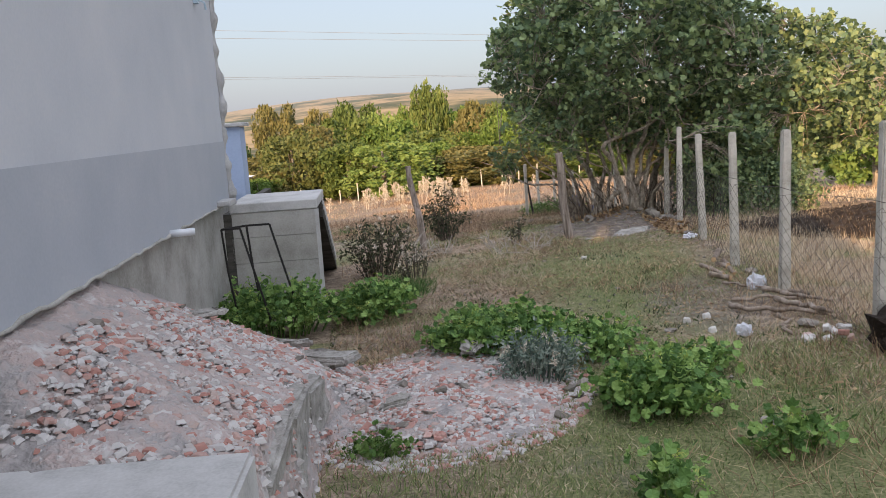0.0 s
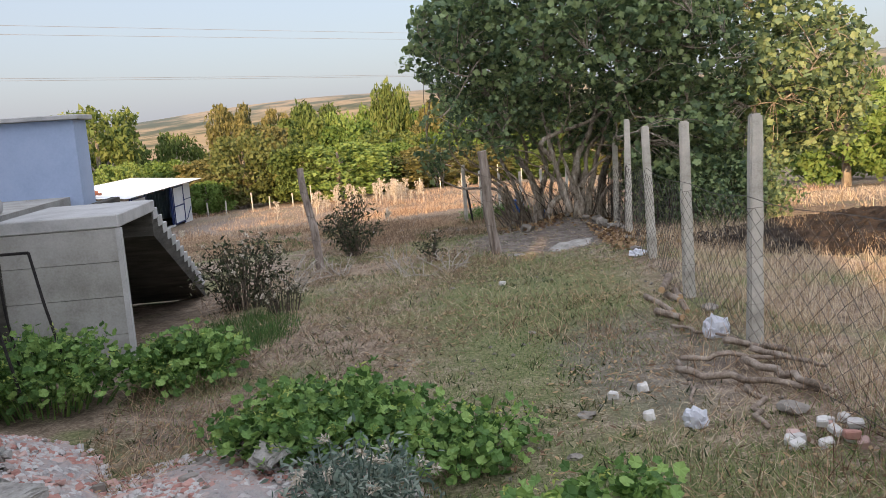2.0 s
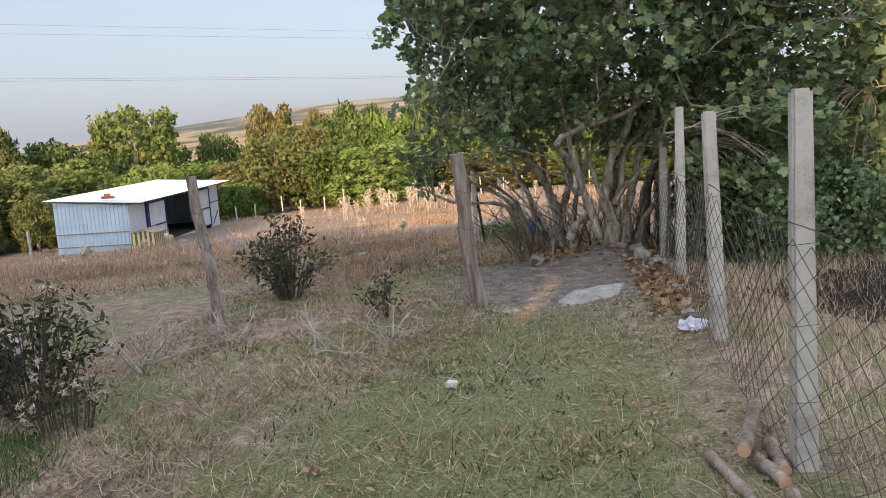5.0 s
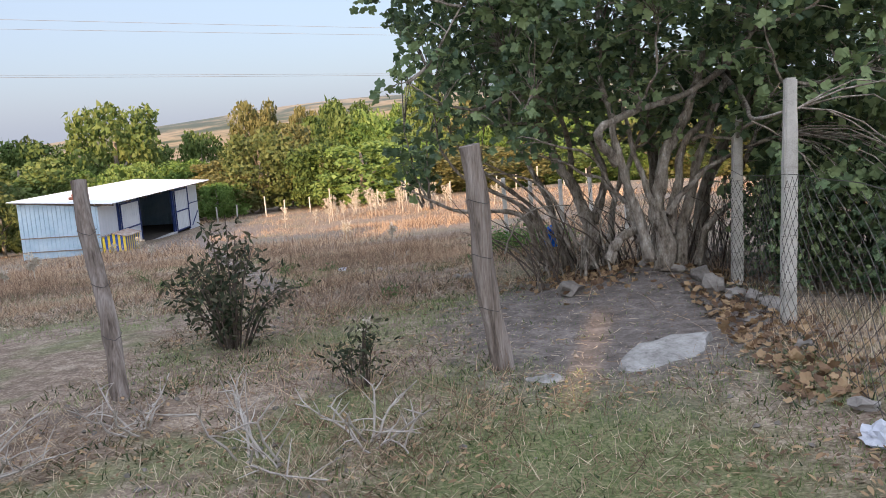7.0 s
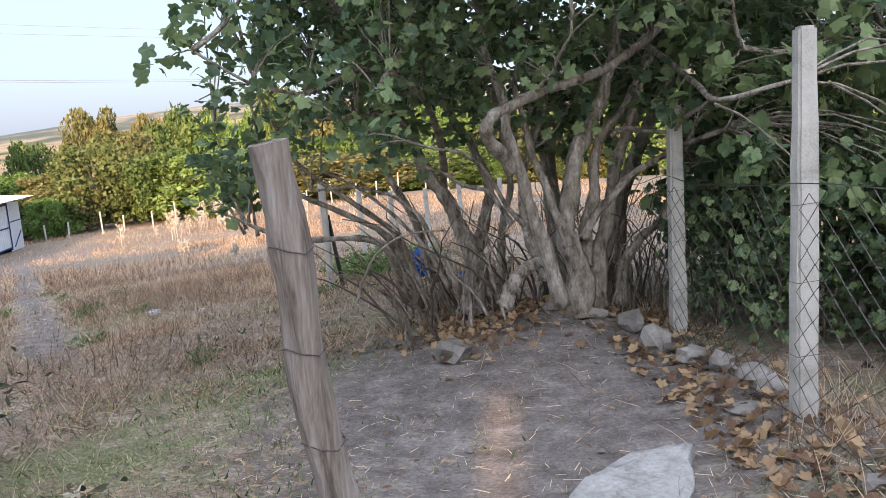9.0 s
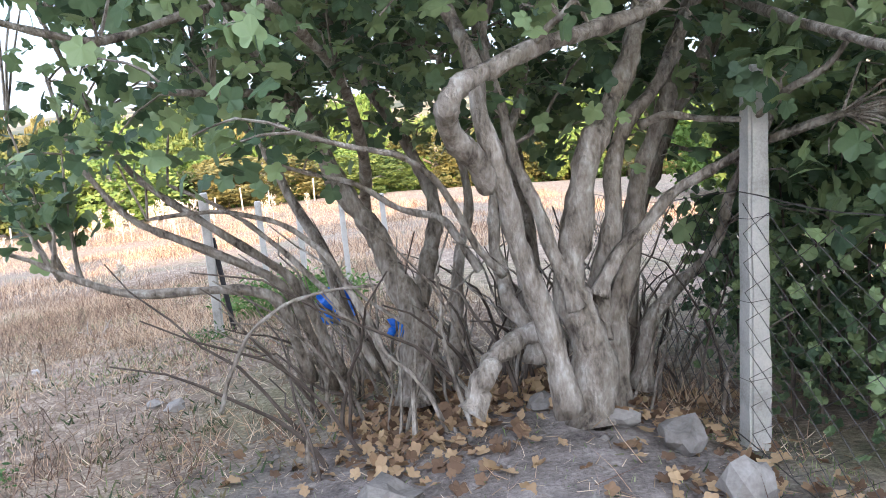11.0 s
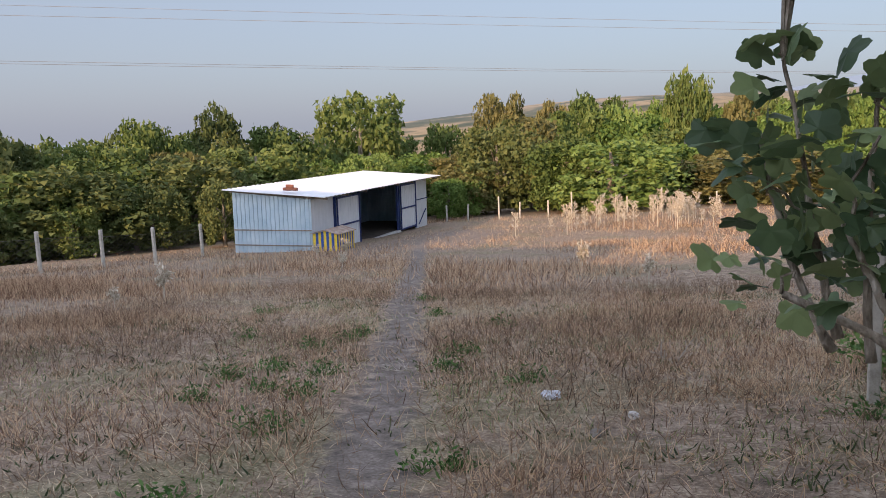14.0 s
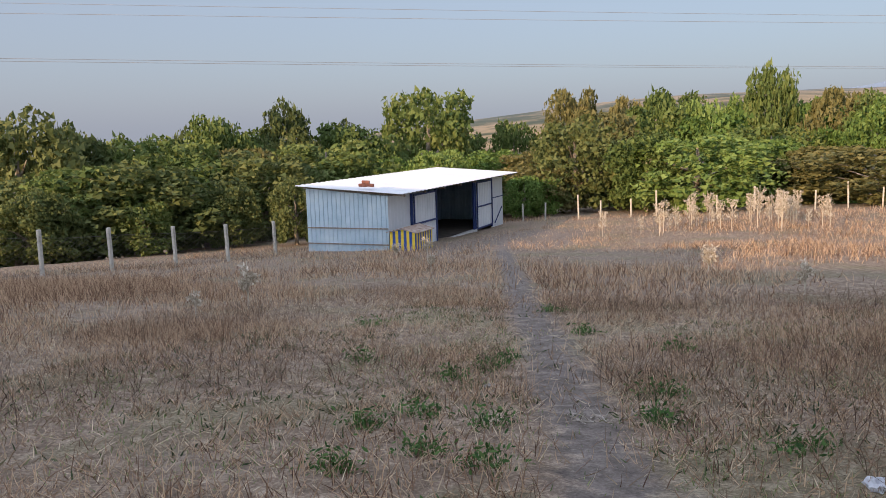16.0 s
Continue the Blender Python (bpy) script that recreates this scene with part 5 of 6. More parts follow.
def herb(name, at, rx, ry, h, stems, leaves, size, material, label, category, leaf=(ROUND, ROUND_F), tilt=(15, 75), pale=0, stem_mat=None, group="", foot=0.55, low=0.3, spread=1.0):
    """A low clump: arching stems with leaves along them."""
    t = thing(name, (at[0], at[1], gz(*at)), label, category, group)
    sg, pts = Geo(), []
    heads = []
    for i in range(stems):
        a, q = rng.uniform(0, 6.28), math.sqrt(rng.uniform(0, 1))
        ex, ey = rx * q * math.cos(a), ry * q * math.sin(a)
        top = h * (1 - 0.55 * q * q) * rng.uniform(0.65, 1.12)
        base = np.array((ex * foot, ey * foot, 0.0))
        dz = gz(at[0] + ex, at[1] + ey) - gz(*at)
        base[2] = gz(at[0] + base[0], at[1] + base[1]) - gz(*at) - 0.03
        end = np.array((ex, ey, top + dz))
        s = np.linspace(0, 1, 5)[:, None]
        p = base + (end - base) * s + np.array((0, 0, 0.15 * h)) * np.sin(s * np.pi) + rng.normal(0, 0.012, (5, 3)) * s
        sg.tube(p, np.linspace(0.005, 0.002, 5) * (1 + 0.6 * h), 4)
        heads.append(p[-1])
        for j in range(leaves):
            u = rng.uniform(low, 1.0)
            b = base + (end - base) * u + np.array((0, 0, 0.15 * h * math.sin(u * np.pi)))
            pts.append(b + rng.normal(0, spread * (0.055 + size * 0.35), 3) * np.array((1, 1, 0.6)))
    pts = np.array(pts)
    part("stems", sg, stem_mat or material, t, "thin stems")["kind"] = "stuff"
    part("leaves", scatter(leaf[0], leaf[1], pts, turns(len(pts), *tilt), rng.uniform(0.6, 1.3, len(pts)) * size), material, t)["kind"] = "stuff"
    if name == "mallow":
        hp = np.repeat(np.array(heads)[::3], 9, 0)
        hp = hp + rng.normal(0, 0.018, hp.shape) + np.array((0, 0, 0.04))
        part("shoot_tip", scatter(SLIM, SLIM_F, hp, turns(len(hp), 0, 80), rng.uniform(0.025, 0.045, len(hp))), M_TIP, t, "yellow-green flowering tips")["kind"] = "stuff"
    if pale:
        hp = np.array(heads)[rng.permutation(len(heads))[:pale]]
        r = rng.normal(size=(len(hp) * 26, 3))
        r /= np.linalg.norm(r, axis=1)[:, None]
        hp = np.repeat(hp, 26, 0) + r * 0.02
        part("seed_heads", scatter(SLIM, SLIM_F, hp, turns(len(hp), 0, 180), np.full(len(hp), 0.035)), M_THISTLE, t, "pale fluffy seed heads")["kind"] = "stuff"
    return t


G_M = "mallow clumps"
herb("mallow", (-2.0, 8.3), 1.0, 0.62, 0.72, 109, 20, 0.066, M_MALLOW, "tall fresh green mallow growing before the staircase", "plant", group=G_M)
herb("mallow", (-0.85, 8.65), 0.55, 0.5, 0.5, 57, 20, 0.066, M_MALLOW, "green mallow at the corner of the staircase", "plant", group=G_M)
herb("mallow", (0.80, 6.85), 0.85, 0.50, 0.48, 97, 20, 0.066, M_MALLOW, "wide green mallow clump at the rubble's edge", "plant", group=G_M)
herb("mallow", (1.75, 6.45), 0.55, 0.42, 0.34, 46, 15, 0.066, M_MALLOW, "low green mallow clump in the grass", "plant", group=G_M)
herb("mallow", (2.15, 4.75), 0.50, 0.55, 0.42, 59, 20, 0.066, M_MALLOW, "loose green mallow with yellow-green shoots", "plant", group=G_M)
herb("mallow", (1.95, 3.05), 0.20, 0.20, 0.28, 13, 12, 0.066, M_MALLOW, "small young mallow in the grass", "plant", group=G_M)
herb("mallow", (2.85, 3.75), 0.28, 0.22, 0.26, 16, 12, 0.066, M_MALLOW, "small sprawling mallow in the grass", "plant", group=G_M)
herb("mallow", (2.55, 5.6), 0.32, 0.25, 0.25, 18, 12, 0.068, M_MALLOW, "small mallow seedling clump", "plant", group=G_M)
herb("sage_bush", (1.22, 5.75), 0.46, 0.36, 0.48, 85, 16, 0.055, M_SAGE, "grey-green herb bush with tiny pale flowers", "plant", (SLIM, SLIM_F), (0, 110), 14)
herb("weed", (0.08, 4.05), 0.18, 0.16, 0.16, 22, 12, 0.04, M_NETTLE, "small dark green weed on the rubble", "plant")
herb("dark_shrub", (-1.45, 12.2), 0.7, 0.6, 1.1, 40, 36, 0.08, M_SHRUB, "dark dried shrub with pale seed heads beside the staircase", "shrub", (SLIM, SLIM_F), (0, 140), 26, M_TWIG, foot=0.35, low=0.1)
herb("dark_shrub", (-0.75, 11.6), 0.35, 0.35, 0.55, 30, 14, 0.05, M_SHRUB, "low brown dried shrub with seed heads", "shrub", (SLIM, SLIM_F), (0, 140), 14, M_TWIG)
herb("dark_shrub", (-0.78, 16.75), 0.75, 0.65, 1.2, 40, 34, 0.085, M_SHRUB, "dark leafy thorn shrub standing in dry grass", "shrub", (SLIM, SLIM_F), (0, 140), 0, M_TWIG, foot=0.18, low=0.12)
herb("dark_shrub", (0.85, 15.15), 0.22, 0.2, 0.5, 12, 26, 0.06, M_SHRUB, "small dark shrub with withered tips", "shrub", (SLIM, SLIM_F), (0, 140), 4, M_TWIG)
herb("nettle_patch", (1.75, 26.2), 1.1, 1.0, 0.55, 110, 16, 0.09, M_NETTLE, "fresh green weeds behind the fig tree", "plant", (SLIM, SLIM_F), (10, 80))
herb("ivy_thicket", (5.45, 19.0), 0.8, 1.7, 2.1, 36, 190, 0.07, M_FIG, "dark leafy thicket behind the wire netting", "shrub", (ROUND, ROUND_F), (0, 140), 0, M_TWIG, foot=0.85, low=0.03, spread=2.2)
herb("ivy_thicket", (6.3, 17.3), 1.1, 0.9, 1.5, 30, 150, 0.07, M_FIG, "dark leafy shrub beyond the fence", "shrub", (ROUND, ROUND_F), (0, 140), 0, M_TWIG, foot=0.85, low=0.03, spread=2.2)
for x, y, s in ((-7.0, 26.9, 0.35), (-5.4, 27.3, 0.35), (-3.5, 22.6, 0.5), (-1.75, 22.1, 0.4), (-5.0, 24.8, 0.4), (-8.6, 29.5, 0.4), (0.2, 19.8, 0.3), (-3.3, 26.2, 0.3), (-6.5, 32.0, 0.35), (0.9, 24.2, 0.45), (-2.9, 20.9, 0.35), (-4.7, 23.2, 0.22), (-4.4, 23.8, 0.26), (-4.3, 24.7, 0.30), (-3.7, 28.5, 0.34), (-5.4, 26.2, 0.22), (-5.2, 29.5, 0.26), (-3.8, 23.6, 0.30), (-2.0, 24.8, 0.34), (-3.1, 25.3, 0.22), (-5.2, 24.3, 0.26), (-5.3, 26.9, 0.30)):
    herb("green_tuft", (x, y), s * 0.7, s * 0.5, 0.11, 18, 9, 0.055, M_LUSH, "low green weed tuft in the dry meadow", "plant", (SLIM, SLIM_F), (20, 80), group="green weed tufts")


def bare_shrub(at, r, h, n, label, seed):
    rr = np.random.default_rng(seed)
    t = thing("dead_shrub", (at[0], at[1], gz(*at)), label, "dead shrub", "dead pale shrubs")
    g = Geo()
    for i in range(n):
        a = rr.uniform(0, 6.28)
        p = [np.array((rr.normal(0, 0.06), rr.normal(0, 0.06), -0.02))]
        d = np.array((math.cos(a) * 0.8, math.sin(a) * 0.8, rr.uniform(0.25, 1.0)))
        for k in range(6):
            d = d + rr.normal(0, 0.28, 3)
            d[2] = max(d[2], 0.0)
            p.append(p[-1] + d / np.linalg.norm(d) * r / 5.2)
        p = np.array(p)
        p[:, 2] = np.minimum(p[:, 2], h)
        g.tube(p, np.linspace(0.010, 0.004, 7), 5)
        for k in (2, 3, 4, 5):
            e = rr.normal(0, 1, 3)
            e[2] = abs(e[2])
            e = e / np.linalg.norm(e) * r * 0.3
            g.tube([p[k], p[k] + e * 0.5, p[k] + e + rr.normal(0, 0.02, 3)], [0.006, 0.004, 0.002], 4)
    part("brush", g, M_BLEACHED, t)["kind"] = "stuff"
    return t


bare_shrub((-1.06, 13.3), 0.6, 0.5, 12, "bleached dead shrub lying in the grass", 3)
bare_shrub((-0.55, 14.3), 0.4, 0.4, 9, "bleached dead twigs beside the leaning post", 4)
bare_shrub((0.55, 13.7), 0.65, 0.32, 7, "dry pale brushwood lying across the grass", 5)
bare_shrub((1.15, 13.9), 0.45, 0.3, 8, "dry pale brushwood in the grass", 6)
bare_shrub((-3.6, 25.2), 0.3, 0.6, 5, "thin dry weed stalk in the meadow", 7)
bare_shrub((-0.85, 26.4), 0.3, 0.6, 5, "thin dry weed stalk in the meadow", 8)


def thistle(at, h, seed):
    rr = np.random.default_rng(seed)
    t = thing("thistle", (at[0], at[1], gz(*at)), "tall pale dried thistle in the meadow", "thistle", "dried thistles")
    g, pts = Geo(), []
    g.tube([(0, 0, -0.05), (0.02, 0, h * 0.5), (0.0, 0.02, h)], [0.022, 0.016, 0.008], 5)
    for i in range(11):
        a, z0 = rr.uniform(0, 6.28), rr.uniform(0.3, 0.8) * h
        e = np.array((math.cos(a) * 0.26, math.sin(a) * 0.26, rr.uniform(0.2, 0.5))) * h * 0.55
        g.tube([(0, 0, z0), np.array((0, 0, z0)) + e * 0.6, np.array((0, 0, z0)) + e], [0.012, 0.009, 0.005], 4)
        pts += [np.array((0, 0, z0)) + e * k for k in (0.5, 0.8, 1.0, 1.0)]
    pts = np.repeat(np.array(pts), 7, 0)
    pts = pts + rr.normal(0, 0.035, pts.shape)
    part("stalk", g, M_THISTLE, t)
    part("bracts", scatter(SLIM, SLIM_F, pts, turns(len(pts), 0, 140, rr), rr.uniform(0.06, 0.13, len(pts))), M_THISTLE, t, "pale spiny bracts")["kind"] = "stuff"
    return t


base_thistle = [thistle((-11.0, 64.0), 1.7, 1), thistle((-9.3, 63.5), 1.5, 2), thistle((-12.7, 31.3), 0.95, 3)]
for i in range(46):
    k = i % 2
    x = rng.uniform(-15, 3) if i > 36 else (-11.3, -7.0, -6.2)[i % 3] + rng.normal(0, 0.9)
    y = 65 + rng.uniform(-3, 6) + 0.15 * x
    copy_thing(base_thistle[k], pose(x, y, gz(x, y), 0, 0, rng.uniform(0, 360)) @ Matrix.Scale(rng.uniform(0.55, 1.2), 4))
for x, y, s in ((-12.5, 29.7, 0.6), (-18.4, 48.5, 1.0), (-19.6, 48.0, 0.8), (-5.5, 40.0, 1.0), (-3.0, 36.5, 0.8), (-14.0, 41.0, 0.7)):
    copy_thing(base_thistle[2], pose(x, y, gz(x, y), 0, 0, rng.uniform(0, 360)) @ Matrix.Scale(s, 4))


# ---------------------------------------------------------------- loose things along the fence
def log(name, a, b, r0, r1, material, label, group, lift=0.0, cut=True):
    r0, r1 = 0.8 * r0, 0.75 * r1
    a3, b3 = np.array((a[0], a[1], gz(*a) + r0 * 0.8 + lift)), np.array((b[0], b[1], gz(*b) + r1 * 0.8 + lift))
    t = thing(name, a3, label, "log" if cut else "branch", group)
    s = np.linspace(0, 1, 9)[:, None]
    p = (b3 - a3) * s + rng.normal(0, 0.03 if not cut else 0.006, (9, 3)) * np.array((1, 1, 0.5)) * np.sin(s * np.pi)
    part("wood", Geo().tube(p, np.linspace(r0, r1, 9) * (1 + 0.08 * np.sin(np.arange(9) * 2.1)), 8), material, t, smooth=True)
    if cut:
        for e, r, k in ((p[0], r0, -1), (p[-1], r1, 1)):
            d = (p[-1] - p[0]) / np.linalg.norm(p[-1] - p[0])
            part("cut_end", Geo().tube([e, e + d * 0.004 * k], r * 0.94, 10), M_CUTWOOD, t, "orange sawn end")


G_B, G_L = "dry branches by the fence", "sawn logs by the fence"
for a, b, r0, r1, lift in (((3.43, 8.1), (4.15, 7.78), 0.03, 0.022, 0.05), ((3.36, 7.88), (4.12, 7.02), 0.038, 0.028, 0.02), ((3.84, 7.8), (4.12, 6.9), 0.042, 0.03, 0.06), ((3.75, 7.4), (3.66, 6.62), 0.03, 0.022, 0.0),
                           ((3.42, 8.2), (3.33, 7.2), 0.025, 0.014, 0.0), ((3.85, 8.4), (4.22, 7.92), 0.04, 0.03, 0.05), ((3.6, 9.3), (4.0, 8.5), 0.022, 0.014, 0.03), ((3.95, 8.0), (4.3, 7.4), 0.035, 0.02, 0.08)):
    log("dry_branch", a, b, r0, r1, M_DEADWOOD, "crooked bleached dry branch on the ground", G_B, lift, False)
for a, b, r, lift in (((3.93, 11.1), (3.72, 10.42), 0.055, 0.09), ((3.59, 10.66), (3.72, 9.8), 0.042, 0.0), ((3.57, 9.9), (3.75, 9.55), 0.05, 0.0), ((3.86, 10.1), (3.84, 9.72), 0.042, 0.0), ((3.92, 10.75), (3.90, 10.35), 0.05, 0.0), ((3.80, 10.55), (3.86, 10.2), 0.05, 0.0)):
    log("sawn_log", a, b, r, r * 0.9, M_DEADWOOD, "short sawn log with an orange cut end", G_L, lift)


def stone(at, r, squash, seed, label="rough grey field stone", material=None, sink=0.0, group="loose stones"):
    o = tagged(part("stone", rock(r * 0.8, squash, seed), material or M_STONE), label, "stone", group)
    o.matrix_world = pose(at[0], at[1], gz(*at) - sink, rng.uniform(-8, 8), rng.uniform(-8, 8), rng.uniform(0, 360))
    return o


for i, (x, y, r, q) in enumerate(((3.92, 18.45, 0.26, 0.8), (3.96, 17.9, 0.30, 0.9), (4.13, 17.6, 0.26, 0.75), (4.22, 17.3, 0.22, 0.8), (4.33, 17.05, 0.26, 0.7), (4.30, 16.75, 0.22, 0.7), (2.5, 18.4, 0.36, 0.7), (4.05, 16.5, 0.28, 0.35), (3.7, 18.7, 0.2, 0.6),
                                  (2.79, 4.2, 0.15, 0.7), (3.87, 6.82, 0.24, 0.5), (2.6, 7.1, 0.16, 0.4), (2.45, 6.4, 0.12, 0.4), (1.62, 5.5, 0.18, 0.5), (0.75, 5.75, 0.2, 0.6), (1.1, 21.1, 0.2, 0.6), (0.9, 21.3, 0.16, 0.6), (3.2, 21.0, 0.3, 0.6), (2.3, 20.9, 0.22, 0.6),
                                  (-0.93, 23.1, 0.13, 0.5), (-4.9, 26.0, 0.14, 0.4), (0.35, 20.4, 0.10, 0.5), (3.4, 19.0, 0.2, 0.6), (4.1, 15.3, 0.16, 0.6), (1.35, 12.1, 0.10, 0.5), (2.3, 9.6, 0.09, 0.5), (4.0, 13.9, 0.2, 0.5), (4.05, 9.7, 0.2, 0.5))):
    stone((x, y), r, q, i + 1)
for i in range(16):
    x, y = 3.62 + rng.uniform(0, 0.5), 6.15 + rng.uniform(0, 0.42)
    o = tagged(part("white_block", bevel_box(0.085, 0.06, 0.05, 0.008, 0.008, seed=i), M_WHITE if i % 4 else M_BRICK), "small broken white building block on the grass", "block", "broken white blocks")
    o.matrix_world = pose(x, y, gz(x, y) + (0.05 if i > 11 else 0.0), rng.uniform(-15, 15), rng.uniform(-15, 15), rng.uniform(0, 360))
for x, y in ((2.82, 7.42), (3.05, 7.55), (3.0, 7.0), (-0.75, 23.6), (2.0, 12.2)):
    o = tagged(part("white_block", bevel_box(0.09, 0.07, 0.06, 0.012, 0.010, seed=int(x * 10)), M_WHITE), "single white block lying in the grass", "block", "broken white blocks")
    o.matrix_world = pose(x, y, gz(x, y) - 0.01, 5, -6, x * 90)

# the pale flat stone slab before the tree, and a smaller one
for k, (x, y, L, Wd, h, turn) in enumerate(((3.17, 15.66, 1.10, 0.50, 0.07, 50), (2.22, 15.15, 0.34, 0.22, 0.03, 10))):
    bm = bmesh.new()
    ring = [bm.verts.new((L / 2 * math.cos(a) * (1 + 0.16 * noise.noise(Vector((k * 5, math.cos(a) * 1.5, math.sin(a) * 1.5)))), Wd / 2 * math.sin(a) * (1 + 0.3 * noise.noise(Vector((math.cos(a) * 1.7, k, math.sin(a) * 1.7)))), 0)) for a in np.linspace(0, 2 * np.pi, 25)[:-1]]
    for v in ring:
        v.co *= 1 + rng.uniform(-0.07, 0.07)
    f = bm.faces.new(ring)
    ext = bmesh.ops.extrude_face_region(bm, geom=[f])
    top = [e for e in ext["geom"] if isinstance(e, bmesh.types.BMVert)]
    for v in top:
        v.co = Vector((v.co.x * 0.93, v.co.y * 0.93, h + 0.03 * noise.noise(v.co * 6)))
    tf = [e for e in ext["geom"] if isinstance(e, bmesh.types.BMFace)]
    bmesh.ops.inset_region(bm, faces=tf, thickness=0.04, depth=0.008)
    bmesh.ops.recalc_face_normals(bm, faces=bm.faces[:])
    o = tagged(part("stone_slab", bm, M_SLABROCK), "flat pale broken slab lying on bare soil", "stone slab", "flat pale slabs")
    o.matrix_world = pose(x, y, gz(x, y) - 0.025, 4, -3, turn)


def crumpled(name, at, size, material, label, category, seed, h=0.6):
    bm = bmesh.new()
    bmesh.ops.create_icosphere(bm, subdivisions=3, radius=size / 2)
    for v in bm.verts:
        d = v.co.normalized()
        k = 1 + 0.5 * noise.noise(d * 2.2 + Vector((seed, 0, 0))) + 0.28 * abs(noise.noise(d * 5 + Vector((0, seed, 0))))
        v.co = Vector((v.co.x * k, v.co.y * k, max(0, (v.co.z + size * 0.3) * k * h)))
    o = tagged(part(name, bm, material), label, category)
    o.matrix_world = pose(at[0], at[1], at[2] if len(at) > 2 else gz(at[0], at[1]) - 0.01, 0, 0, seed * 40)
    return o


crumpled("plastic_bag", (3.90, 8.86), 0.21, M_PLASTIC, "crumpled white plastic bag on dry branches", "plastic bag", 2, 0.95)
crumpled("plastic_sack", (3.27, 6.85), 0.15, M_PLASTIC, "crumpled white plastic on the grass", "plastic bag", 3, 0.9)
crumpled("plastic_litter", (-1.57, 24.1), 0.15, M_PLASTIC, "torn white plastic litter in dry grass", "litter", 4, 0.6)
crumpled("plastic_litter", (3.95, 13.45), 0.22, M_PLASTIC, "torn pale plastic litter beside the netting", "litter", 5, 0.5)
crumpled("blue_sack", (2.35, 22.6, gz(2.35, 22.6) + 0.25), 0.34, M_TARP, "bright blue plastic sack caught in the stems", "sack", 6, 1.0)
crumpled("blue_sack", (2.95, 22.3, gz(2.95, 22.3) + 0.1), 0.26, M_TARP, "blue plastic sheet behind the trunks", "sack", 7, 0.8)
crumpled("dark_boulder", (4.35, 5.75), 0.55, M_DUNG, "dark rounded lump at the foot of the fence post", "boulder", 8, 0.8)

# manure heap and bank behind the fence
g = Geo()
dx, dy = np.meshgrid(np.linspace(-1, 1, 70), np.linspace(-1, 1, 60))
hh = np.maximum(0, 1 - dx ** 2 - dy ** 2) ** 0.7 * 0.30 * (1 + 0.25 * np.sin(dx * 5 + 2 * dy))
px, py = 8.0 + dx * 3.1, 15.0 + dy * 2.3
pz = ground(px, py) + hh + rng.normal(0, 0.03, dx.shape) - 0.05
ii = np.arange(dx.size).reshape(dx.shape)
g.add(np.stack([px, py, pz], -1).reshape(-1, 3), np.stack([ii[:-1, :-1], ii[:-1, 1:], ii[1:, 1:], ii[1:, :-1]], -1).reshape(-1, 4).tolist())
tagged(part("manure_heap", g, M_DUNG), "dark brown crumbly manure heap behind the wire fence", "manure heap")

# bent iron frame leaning by the staircase
fr = local_thing("iron_frame", 0.0, 0.0, "thin black bent iron frame standing among mallow", "iron frame")
for u0, v0, u1 in ((0.06, -1.15, 0.28), (0.32, -0.90, 0.60)):
    part("bent_rod", Geo().tube([(u0, v0, 1.22), (u0 + 0.04, v0 - 0.05, 0.7), (u0 + 0.12, v0 - 0.08, 0.1)], 0.013, 6), M_IRON, fr)
    part("bent_rod", Geo().tube([(u1, v0, 1.22), (u1 + 0.12, v0 - 0.15, 0.8), (u1 + 0.3, v0 - 0.3, 0.15)], 0.013, 6), M_IRON, fr)
    part("cross_rod", Geo().tube([(u0, v0, 1.22), (u1, v0, 1.22)], 0.013, 6), M_IRON, fr)
part("cross_rod", Geo().tube([(0.06, -1.15, 1.22), (0.32, -0.90, 1.22)], 0.013, 6), M_IRON, fr)


# ---------------------------------------------------------------- far fences, garden stakes, cables, far houses
def small_post(at, h, w, label, group, turn=0.0):
    o = tagged(part("concrete_stake", bevel_box(w, w, h, 0.012, 0.004), M_POST), label, "fence post", group)
    o.matrix_world = pose(at[0], at[1], gz(*at) - 0.03, rng.uniform(-2, 2), rng.uniform(-2, 2), turn)


for x, y in ((-28.9, 38.3), (-28.3, 40.9), (-27.9, 43.8), (-27.6, 46.6), (-29.5, 35.4), (-27.9, 50.2)):
    small_post((x, y), 1.75, 0.13, "pale concrete post of the meadow's lower fence", "posts of the lower fence")
netting("meadow_netting", (-29.5, 35.4, 0), (-27.7, 50.2, 0), 1.4, 0.16, 0.006, 0.02, "grey wire netting of the lower meadow fence")
for i in range(17):
    s = i / 16
    small_post((-24.6 + 30 * s + rng.uniform(-0.3, 0.3), 73.2 + 5.5 * s), (1.25, 1.7)[i % 3 == 2], 0.10, "pale stake of the far meadow fence", "stakes of the far fence")
small_post((0.95, 24.77), 1.72, 0.10, "weathered concrete garden stake behind the fig tree", "garden stakes")
for x, y, h in ((1.35, 27.6, 1.6), (1.9, 28.0, 1.5), (2.6, 28.4, 1.5), (3.3, 28.7, 1.5), (4.1, 29.0, 1.5)):
    small_post((x, y), h, 0.09, "weathered grey garden stake behind the fig tree", "garden stakes")
log("leaning_stick", (1.12, 24.8), (1.10, 24.75), 0.02, 0.02, M_TWIG, "dark stick leaning on the garden stake", "", 0.0, False)
tagged(part("dark_prop", Geo().tube([(1.15, 24.6, gz(1.15, 24.6)), (0.98, 24.85, gz(0.98, 24.85) + 1.15)], 0.03, 6), M_IRON), "dark thin prop leaning on the garden stake", "prop")
